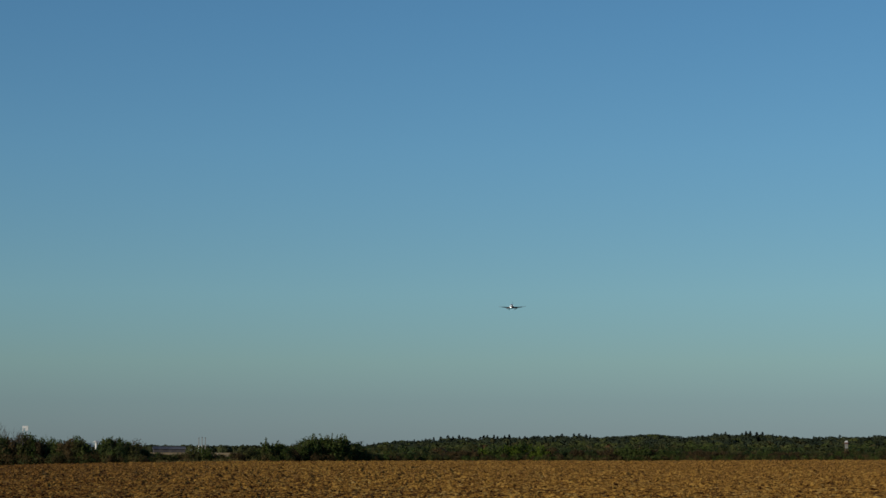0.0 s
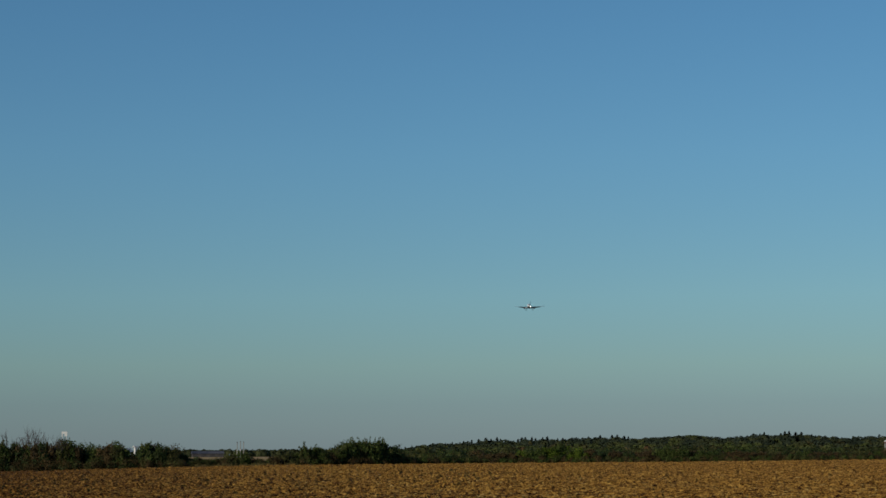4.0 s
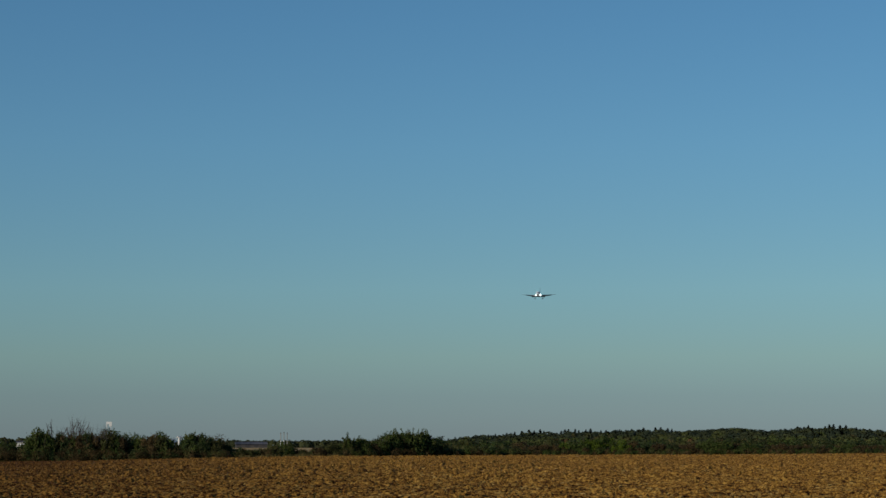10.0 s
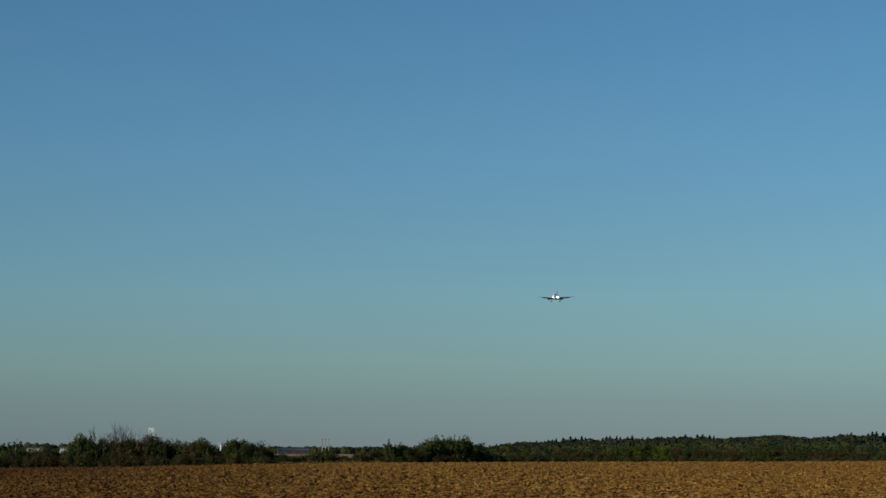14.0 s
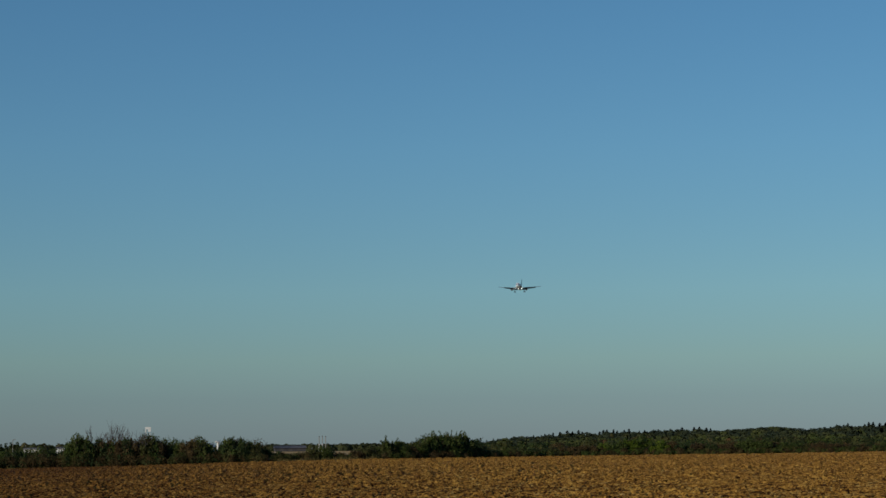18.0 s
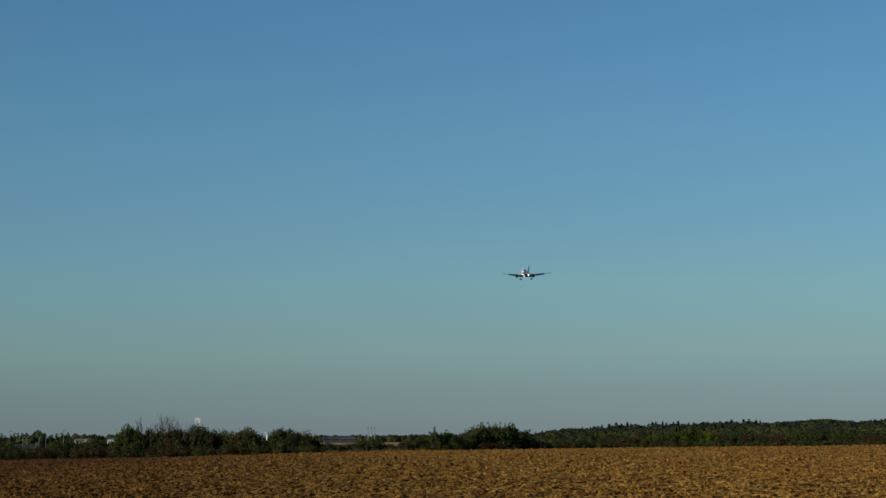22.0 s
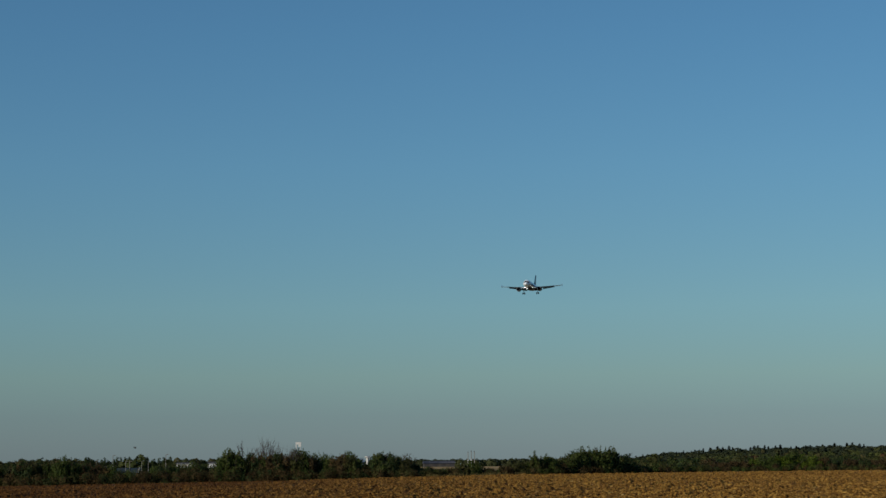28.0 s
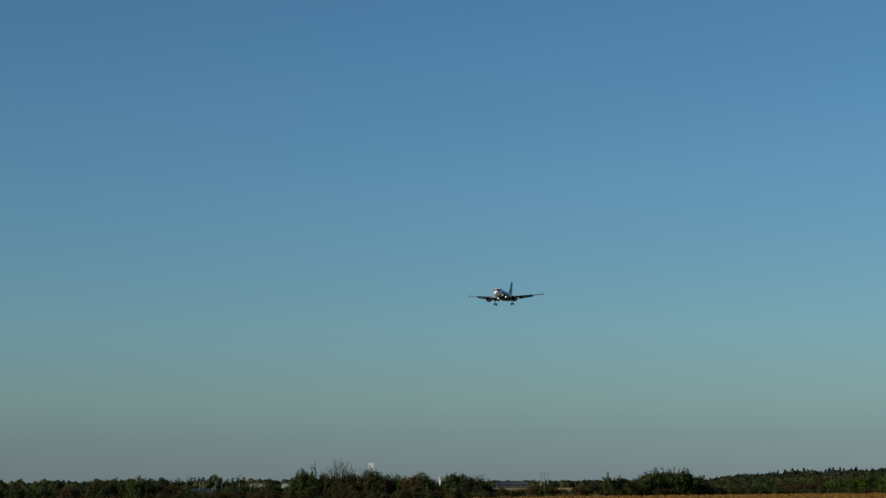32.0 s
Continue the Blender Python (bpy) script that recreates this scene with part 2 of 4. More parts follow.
def spot(az, d):
    p = way(az) * d
    return (p.x, p.y, float(ground_z(p.x, p.y)))


def top_height(az, d, el):
    """How tall a thing at that place is whose top is seen el degrees above the horizon."""
    return EYE + d * math.tan(radians(el)) - spot(az, d)[2]


# ---- ground ----
def build_ground():
    radii = [0] + list(np.geomspace(4, 560, 30)) + list(np.linspace(620, 1500, 12)) + list(np.geomspace(1700, 4900, 6))
    n = 180
    verts, faces = [(0, 0, 0)], []
    for r in radii[1:]:
        for k in range(n):
            p = way(k * 360 / n) * r
            verts.append((p.x, p.y, float(ground_z(p.x, p.y))))
    for k in range(n):
        faces.append((0, 1 + (k + 1) % n, 1 + k))
    for i in range(len(radii) - 2):
        for k in range(n):
            a, b = 1 + i * n + k, 1 + i * n + (k + 1) % n
            faces.append((a, b, b + n, a + n))
    ob = mesh_object("ground", verts, faces, STUBBLE)
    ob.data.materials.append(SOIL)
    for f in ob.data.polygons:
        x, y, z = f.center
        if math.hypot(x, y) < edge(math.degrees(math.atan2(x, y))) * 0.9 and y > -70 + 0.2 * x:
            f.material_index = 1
    tagged(ob, "flat farmland of pale stubble and dry grass", "ground", kind="structure")


def build_field():
    """The ploughed field: furrows and clods as relief, finer where it lies nearer."""
    az = np.linspace(-22.6, 13.6, 1640)
    near = np.geomspace(52, 125, 330)
    far = np.array([edge(a) for a in az])
    s = np.linspace(0, 1, 221)[1:] ** 1.5
    r = np.concatenate([np.repeat(near[:, None], len(az), 1), 125 + (far[None, :] - 125) * s[:, None]])
    close = np.clip((far[None, :] - r) / 2.0, 0, 1)
    x, y = r * np.sin(np.radians(az))[None, :], r * np.cos(np.radians(az))[None, :]
    u, v = x * math.cos(0.35) + y * math.sin(0.35), -x * math.sin(0.35) + y * math.cos(0.35)
    def steep(v, low, high):
        v = np.clip((v - low) / (high - low), 0, 1)
        return v * v * (3 - 2 * v)
    h = 0.04 * value_noise(u / 2.3, v / 0.55, 1) + 0.05 * value_noise(x / 9, y / 14, 4)
    h += 0.03 * value_noise(x / 0.05, y / 0.15, 3) + 0.055 * steep(value_noise(x / 0.10, y / 0.3, 2), 0.38, 0.62)
    h += 0.13 * steep(value_noise(x / 0.2, y / 0.5, 5), 0.52, 0.68) * value_noise(x / 1.1, y / 5, 6)
    h += 0.12 * steep(value_noise(x / 0.34, y / 2.2, 7), 0.55, 0.7) * np.clip((r - 90) / 70, 0, 1)
    h *= close * (1 + 0.4 * np.clip((r - 90) / 200, 0, 1))
    z = -0.25 + h + dip(x, y)
    rows, cols = z.shape
    me = bpy.data.meshes.new("ploughed_field")
    me.vertices.add(rows * cols)
    me.vertices.foreach_set("co", np.stack([x, y, z], -1).astype(np.float32).ravel())
    i = np.arange((rows - 1) * cols).reshape(rows - 1, cols)[:, :-1].ravel()
    quads = np.stack([i, i + cols, i + cols + 1, i + 1], 1)[:, ::-1]
    me.loops.add(quads.size)
    me.loops.foreach_set("vertex_index", quads.ravel().astype(np.int32))
    me.polygons.add(len(quads))
    me.polygons.foreach_set("loop_start", np.arange(0, quads.size, 4, dtype=np.int32))
    me.update(calc_edges=True)
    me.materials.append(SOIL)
    ob = tagged(new("ploughed_field", me), "ploughed brown field with rough furrows and clods", "field", kind="structure")
    return ob


# ---- plants ----
def leaf_cloud(rng, blobs, count, size, shell=0.55, droop=0.0, loose=0.9, round_off=0.6, ragged=0.0, lift_up=0.15):
    """Leaf clumps as small quads that fill the outer part of blobs (centre, radii); round_off softens their shading towards the blob's."""
    w = np.array([b[1][0] * b[1][1] + b[1][2] * b[1][0] for b in blobs])
    pick = rng.choice(len(blobs), count, p=w / w.sum())
    c = np.array([b[0] for b in blobs])[pick]
    rad = np.array([b[1] for b in blobs])[pick]
    d = rng.normal(size=(count, 3))
    d /= np.linalg.norm(d, axis=1)[:, None]
    p = c + d * rad * (shell + (1.08 + ragged - shell) * rng.random(count)[:, None] ** 0.6)
    a = d + loose * rng.normal(size=(count, 3))
    a /= np.linalg.norm(a, axis=1)[:, None]
    a *= np.where((a * d).sum(1) < 0, -1, 1)[:, None]
    e1 = np.cross(a, rng.normal(size=(count, 3)))
    e1 /= np.linalg.norm(e1, axis=1)[:, None]
    e2 = np.cross(a, e1)
    e2[:, 2] -= droop
    k = size * (0.55 + 0.9 * rng.random(count))[:, None]
    lift = a * k * 0.25
    verts = np.stack([p - e1 * k * 0.5, p - e2 * k * 0.7 + lift, p + e1 * k * 0.5, p + e2 * k * 0.7 + lift], 1).reshape(-1, 3)
    faces = np.arange(4 * count).reshape(-1, 4)
    nrm = d * round_off + a * (1 - round_off) + (0, 0, lift_up)
    nrm /= np.linalg.norm(nrm, axis=1)[:, None]
    return verts, faces, np.repeat(nrm, 4, 0)


def branches(rng, bm, base, tip, r, depth, spread=0.6):
    rod(bm, base, tip, r, r * 0.55, 5)
    if depth == 0:
        return
    base, tip = Vector(base), Vector(tip)
    length = (tip - base).length
    for k in range(3 if depth > 1 else 4):
        at = base.lerp(tip, 0.45 + 0.55 * rng.random())
        d = (tip - base).normalized() + Vector(rng.normal(size=3)) * spread
        d.z = abs(d.z) * 0.8 + 0.25
        branches(rng, bm, at, at + d.normalized() * length * (0.45 + 0.35 * rng.random()), r * 0.62, depth - 1, spread)


def bush(seed, leaf, label):
    """A bush about 3.5 m tall: stems, uneven lobes of leaves and leafy shoots that stand out of them."""
    rng = np.random.default_rng(seed)
    thing = new("bush")
    bm = bmesh.new()
    blobs = []
    for k in range(26):
        a, q = rng.random() * 6.28, 1.75 * math.sqrt(rng.random())
        r = 0.26 + 0.42 * rng.random()
        zc = 0.35 + 2.65 * rng.random() ** 0.9 * (1 - q / 4.6)
        blobs.append(((q * math.cos(a), q * math.sin(a), zc), (r, r, (0.8 + 0.5 * rng.random()) * r)))
        rod(bm, (0.15 * math.cos(a), 0.15 * math.sin(a), -0.3), blobs[-1][0], 0.05, 0.02, 5)
    blobs.append(((0, 0, 0.7), (1.6, 1.6, 0.8)))
    verts, faces, n1 = leaf_cloud(rng, blobs, 3600, 0.17, 0.4, ragged=0.3, round_off=0.4, lift_up=0.4)
    tips = []
    for k in range(40):
        b = blobs[int(rng.integers(26))]
        d = np.array([0.55 * rng.normal(), 0.55 * rng.normal(), 0.6 + 0.5 * rng.random()])
        start = np.array(b[0]) + d / np.linalg.norm(d) * b[1][0] * 0.7
        end = start + d * (0.3 + 0.8 * rng.random())
        end[2] = min(end[2], 3.75)
        rod(bm, start, end, 0.022, 0.008, 4)
        for f in np.linspace(0.1, 1.0, 8):
            q = 0.2 * (1.15 - f)
            tips.append((start + (end - start) * f + 0.07 * rng.normal(size=3), (q, q, q)))
    v2, f2, n2 = leaf_cloud(rng, tips, len(tips) * 3, 0.12, 0.1, round_off=0.3, lift_up=0.4)
    mesh_object("crown", np.concatenate([verts, v2]), np.concatenate([faces, f2 + len(verts)]), LEAF[leaf], thing, normals=np.concatenate([n1, n2]))
    tagged(part("branchwork", bm, BARK, thing), kind="stuff")
    return tagged(thing, label, "bush")


def sapling(seed, leaf, label):
    """A slender young tree 4 m tall: a thin stem, upright twigs and small tufts of leaves with gaps between."""
    rng = np.random.default_rng(seed)
    thing = new("sapling")
    bm = bmesh.new()
    rod(bm, (0, 0, -0.3), (0.1, 0, 2.6), 0.06, 0.03, 6)
    part("stem", bm, BARK, thing)
    bm = bmesh.new()
    tufts = []
    for k in range(13):
        a, z = rng.random() * 6.28, 1.0 + 1.7 * rng.random()
        q = 0.35 + 0.55 * rng.random()
        tip = np.array([q * math.cos(a), q * math.sin(a), min(3.95, z + 0.6 + 0.9 * rng.random())])
        rod(bm, (0.04 * z, 0, z), tip, 0.022, 0.01, 4)
        for f in np.linspace(0.35, 1.0, 5):
            r = 0.10 + 0.13 * rng.random()
            tufts.append((np.array([0.04 * z, 0, z]) * (1 - f) + tip * f + 0.06 * rng.normal(size=3), (r, r, r)))
    tagged(part("branchwork", bm, BARK, thing), kind="stuff")
    verts, faces, nrm = leaf_cloud(rng, tufts, 950, 0.14, 0.2, round_off=0.5)
    mesh_object("crown", verts, faces, LEAF[leaf], thing, normals=nrm)
    return tagged(thing, label, "tree")


def bare_shrub(seed, limbs=9):
    rng = np.random.default_rng(seed)
    thing = new("bare_tree")
    for k in range(limbs):
        bm = bmesh.new()
        a = k * 6.3 / limbs + rng.random()
        tip = (0.9 * math.cos(a), 0.9 * math.sin(a), 2.2 + 1.1 * rng.random())
        branches(rng, bm, (0.1 * math.cos(a), 0.1 * math.sin(a), -0.1), tip, 0.062 if limbs > 4 else 0.1, 3, 0.36)
        part("limb", bm, TWIG, thing)
    high = max(v.co.z for limb in thing.children for v in limb.data.vertices)
    for limb in thing.children:
        limb.data.transform(Matrix.Diagonal((1, 1, 5.2 / high, 1)))
    return tagged(thing, "leafless grey tree with thin upright branches", "tree")


def columnar_tree(seed, leaf):
    """A slim dense tree 12 m tall, pointed at the top."""
    rng = np.random.default_rng(seed)
    thing = new("conifer")
    bm = bmesh.new()
    rod(bm, (0, 0, -0.3), (0, 0, 10.5), 0.16, 0.03, 6)
    part("trunk", bm, BARK, thing)
    blobs = []
    for z in np.linspace(0.9, 11.2, 22):
        r = 0.25 + 0.85 * min(1.0, (12.2 - z) / 6.0) * (0.75 + 0.4 * rng.random())
        blobs.append(((0.25 * rng.normal(), 0.25 * rng.normal(), z), (r, r, 0.7)))
    verts, faces, nrm = leaf_cloud(rng, blobs, 1500, 0.34, 0.45, round_off=0.7)
    mesh_object("crown", verts, faces, LEAF[leaf], thing, normals=nrm)
    return tagged(thing, "slim green columnar tree by the houses", "tree")


def conifer(seed, slim):
    """A spruce 12 m tall."""
    rng = np.random.default_rng(seed)
    thing = new("conifer")
    bm = bmesh.new()
    rod(bm, (0, 0, -0.3), (0, 0, 11.6), 0.2, 0.03, 6)
    part("trunk", bm, BARK, thing)
    verts, faces = [], []
    z = 0.9
    while z < 11.8:
        reach = slim * 1.9 * (12.0 - z) ** 0.55 * 1.35 * (0.7 + 0.5 * rng.random()) + 0.15
        for k in range(7):
            a = rng.random() * 6.28
            q = reach * (0.75 + 0.45 * rng.random())
            c, s = math.cos(a), math.sin(a)
            w = 0.22 + 0.24 * q
            i = len(verts)
            zz = z + 0.3 * rng.random()
            verts += [(0.05 * c, 0.05 * s, zz + 0.25), (0.6 * q * c - w * s, 0.6 * q * s + w * c, zz - 0.18 * q - 0.15), (q * c, q * s, zz - 0.32 * q),
                      (0.6 * q * c + w * s, 0.6 * q * s - w * c, zz - 0.18 * q - 0.15)]
            faces.append((i, i + 1, i + 2, i + 3))
        z += 0.34 + 0.2 * rng.random()
    verts += [(-0.1, 0, 11.2), (0.1, 0, 11.2), (0, 0, 12.1)]
    faces.append((len(verts) - 3, len(verts) - 2, len(verts) - 1))
    out = [Vector((v[0], v[1], 0.25 + 0.25 * abs(v[0]))).normalized() for v in verts]
    mesh_object("crown", verts, faces, NEEDLE, thing, normals=out)
    return tagged(thing, "dark green conifer at the edge of the woods", "tree")


def broadleaf(seed, leaf, label):
    """A round-headed tree 10 m tall."""
    rng = np.random.default_rng(seed)
    thing = new("broadleaf_tree")
    bm = bmesh.new()
    rod(bm, (0, 0, -0.3), (0.1, 0, 4.5), 0.24, 0.14, 7)
    blobs = []
    for k in range(9):
        a, q = rng.random() * 6.28, 2.3 * math.sqrt(rng.random())
        c = (q * math.cos(a), q * math.sin(a), 3.0 + 5.0 * rng.random() * (1 - q / 4.5))
        blobs.append((c, (1.3 + 0.6 * rng.random(), 1.3 + 0.6 * rng.random(), 1.2 + 0.7 * rng.random())))
        rod(bm, (0.05, 0, 2.2 + 0.2 * k), c, 0.08, 0.03, 4)
    part("trunk", bm, BARK, thing)
    for k in range(6):
        b = blobs[k][0]
        blobs.append(((b[0] + 0.6 * rng.normal(), b[1] + 0.6 * rng.normal(), min(9.4, b[2] + 1.7)), (0.5, 0.5, 0.6)))
    verts, faces, nrm = leaf_cloud(rng, blobs, 1500, 0.66, 0.8, loose=0.35, round_off=0.92, lift_up=0.4)
    mesh_object("crown", verts, faces, WOOD[leaf], thing, normals=nrm)
    return tagged(thing, label, "tree")


def place(proto, az, d, height, full, wide, turn, group, used):
    """Stands a plant at a place; the first one is the prototype itself."""
    x, y, z = spot(az, d)
    m = Matrix.LocRotScale((x, y, z), Euler((0, 0, turn)), (height / full * wide * (1 + 0.15 * math.sin(9 * turn)), height / full * wide, height / full))
    if proto.name in used:
        ob = copy_thing(proto, Matrix.Translation((x, y, z)) @ Matrix.Rotation(turn, 4, "Z"))
        ob.scale = m.to_scale()
    else:
        used.add(proto.name)
        ob = proto
        ob.matrix_basis = m
    ob["group"] = group
    return ob


USED = set()
BUSH = {}
BUSH_LABEL = {"green": "dense green bush at the edge of a ploughed field", "dark": "dark green bush in a field hedge",
              "olive": "olive and yellowing bush in a field hedge", "russet": "russet autumn bush in a field hedge",
              "lime": "bright yellow-green bush in a field hedge"}


def bush_of(leaf, k):
    if (leaf, k) not in BUSH:
        BUSH[leaf, k] = bush(100 + 10 * k + len(leaf), leaf, BUSH_LABEL[leaf])
    return BUSH[leaf, k]


GAPS = ((-14.64, 0.2, 0.11), (-13.9, 0.16, 0.03), (-9.79, 0.09, 0.08), (-9.61, 0.04, 0.1))  # azimuth, half width, how high the hedge stands there


def hedge(tops, leaves, back=0.0, step=0.45, seed=0, slim=1.0):
    """Bushes along the field's edge; tops: (azimuth, elevation of the top)."""
    rng = np.random.default_rng(seed)
    a = tops[0][0]
    while a < tops[-1][0]:
        d = edge(a) + 2.0 + back + 1.5 * rng.random()
        el = float(np.interp(a, [t[0] for t in tops], [t[1] for t in tops]))
        h = top_height(a, d, el) * (0.92 + 0.14 * rng.random())
        wide = slim if h > 2.4 else 1.35
        for gap, half, low in GAPS:
            if abs(a - gap) < half + math.degrees(0.5 * h * wide / d):
                h = min(h, top_height(a, d, low))
        h = max(h, 0.7)
        leaf = leaves[int(rng.integers(len(leaves)))]
        place(bush_of(leaf, int(rng.integers(5))), a, d, h, 3.12, wide * (0.85 + 0.3 * rng.random()), 6.28 * rng.random(), "field hedge", USED)
        a += math.degrees(h * wide * step / d) * (0.8 + 0.4 * rng.random())


def build_hedges():
    hedge([(-23, 0.1), (-19.7, 0.04), (-19.05, 0.25), (-18.4, 0.12), (-18.0, 0.26), (-17.6, 0.12), (-17.0, 0.1), (-16.55, 0.0), (-16.4, -0.1), (-15.7, -0.1), (-15.4, 0.03),
           (-15.1, 0.09), (-14.95, 0.05), (-14.62, 0.05), (-14.5, 0.08), (-14.3, 0.2), (-14.12, 0.12), (-14.02, 0.04), (-13.8, 0.05), (-13.72, 0.16)], ["dark", "green", "olive", "russet", "green"], seed=1, slim=0.7)
    hedge([(-13.7, 0.3), (-13.55, 0.41), (-13.2, 0.34), (-12.9, 0.32), (-12.4, 0.34), (-12.0, 0.35), (-11.5, 0.39), (-11.2, 0.32), (-10.85, 0.24),
           (-10.45, 0.23), (-10.3, 0.33), (-9.95, 0.36), (-9.85, 0.04), (-9.6, 0.06), (-9.5, 0.3), (-9.2, 0.36), (-8.8, 0.28), (-8.5, 0.15), (-8.2, 0.05), (-8.0, -0.04), (-7.8, -0.12)],
          ["green", "dark", "olive", "green", "russet", "green", "russet", "dark"], seed=2, slim=0.66)
    hedge([(-8.0, -0.08), (-7.4, -0.11), (-7.0, 0.0), (-6.75, 0.06), (-6.4, 0.03), (-6.2, -0.12), (-5.9, -0.12), (-5.6, 0.03), (-5.2, 0.04)],
          ["olive", "russet", "green"], seed=3, step=0.5)
    hedge([(-5.1, 0.1), (-4.9, 0.2), (-4.6, 0.2), (-4.35, 0.06), (-4.1, 0.15), (-3.9, 0.27), (-3.6, 0.38), (-3.2, 0.41), (-2.85, 0.40), (-2.6, 0.28)],
          ["olive", "green", "dark", "green"], seed=4, step=0.34)
    hedge([(-2.4, -0.02), (-1.6, -0.06), (-1.0, 0.0), (0, -0.06)], ["olive", "green", "dark"], seed=5, step=0.55)
    hedge([(0.0, -0.04), (0.5, 0.02), (1.05, 0.02)], ["russet", "olive", "russet"], seed=15, step=0.5)
    hedge([(1.1, 0.08), (1.6, 0.17), (2.1, 0.25), (2.5, 0.2), (2.8, 0.1)], ["lime", "green", "lime"], seed=6, step=0.5)
    hedge([(2.7, 0.10), (3.4, 0.10), (4.4, 0.06), (4.8, 0.08)], ["russet", "dark", "russet", "russet"], seed=17, step=0.5)
    hedge([(4.8, 0.10), (5.6, 0.14), (6.2, 0.06), (7.2, 0.04)], ["green", "olive", "russet", "green", "russet"], seed=7, step=0.5)
    hedge([(4.95, 0.08), (5.4, 0.18), (5.8, 0.14)], ["green", "lime", "green"], back=-1.0, seed=16, step=0.7)
    hedge([(7.2, 0.04), (9.5, 0.02), (12, 0.05), (15, 0.05), (19, 0.05)], ["russet", "green", "olive", "dark", "russet"], seed=8, step=0.55)
    # the bushes that stand out of the hedge
    rng = np.random.default_rng(12)
    for az, el, leaf in ((-19.05, 0.26, "dark"), (-18.1, 0.30, "green"), (-17.95, 0.28, "green"), (-13.5, 0.44, "green"), (-13.42, 0.50, "green"), (-13.2, 0.40, "olive"),
                         (-12.3, 0.36, "russet"), (-12.1, 0.38, "dark"), (-11.62, 0.43, "olive"), (-11.4, 0.40, "green"), (-10.32, 0.37, "russet"), (-10.1, 0.37, "green"),
                         (-10.16, 0.35, "olive"), (-9.3, 0.36, "dark"), (-9.2, 0.38, "green"), (-8.95, 0.34, "dark"), (-8.7, 0.25, "olive"), (-4.92, 0.22, "olive"),
                         (-4.6, 0.22, "green"), (-3.95, 0.30, "olive"), (-3.68, 0.39, "green"), (-3.42, 0.41, "olive"), (-3.15, 0.41, "green"), (-2.85, 0.42, "dark"), (-2.64, 0.34, "dark")):
        d = edge(az) + 1.5
        place(bush_of(leaf, int(rng.integers(5))), az, d, top_height(az, d, el), 3.55 if az > -4.8 else 3.4, 0.62 if az > -4.8 else 0.72, 6.28 * rng.random(), "field hedge", USED)
    # the slim sapling and the bare trees
    slim = sapling(301, "green", "slender young tree with sparse leaves in the hedge")
    for az, el, wide in ((-4.95, 0.38, 0.9), (-4.70, 0.31, 0.8), (-3.82, 0.44, 0.7), (-3.66, 0.49, 0.6), (-3.52, 0.50, 0.7), (-3.33, 0.50, 0.7), (-3.12, 0.51, 0.6), (-2.93, 0.50, 0.7), (-2.75, 0.48, 0.6), (-2.66, 0.44, 0.6),
                         (-13.5, 0.52, 0.9), (-13.3, 0.48, 0.8), (-11.75, 0.47, 0.8), (-11.3, 0.42, 0.8), (-10.2, 0.41, 0.8), (-9.3, 0.4, 0.8), (-9.0, 0.38, 0.7), (-18.0, 0.3, 0.8)):
        place(slim, az, edge(az) + 1.2, top_height(az, edge(az) + 1.2, el), 4.0, wide, 7.0 * az, "young trees of the hedge", USED)
    a = bare_shrub(41)
    b = bare_shrub(43, 3)
    for tree, az, back, el, wide, turn in ((a, -12.42, 5, 0.89, 0.66, 0.4), (a, -11.70, 1, 0.64, 0.55, 1.0), (b, -12.98, 4, 0.77, 0.6, 2.0), (b, -12.15, 4, 0.70, 0.5, 4.0)):
        d = edge(az) + back
        place(tree, az, d, top_height(az, d, el), 5.2, wide, turn, "bare trees", USED)


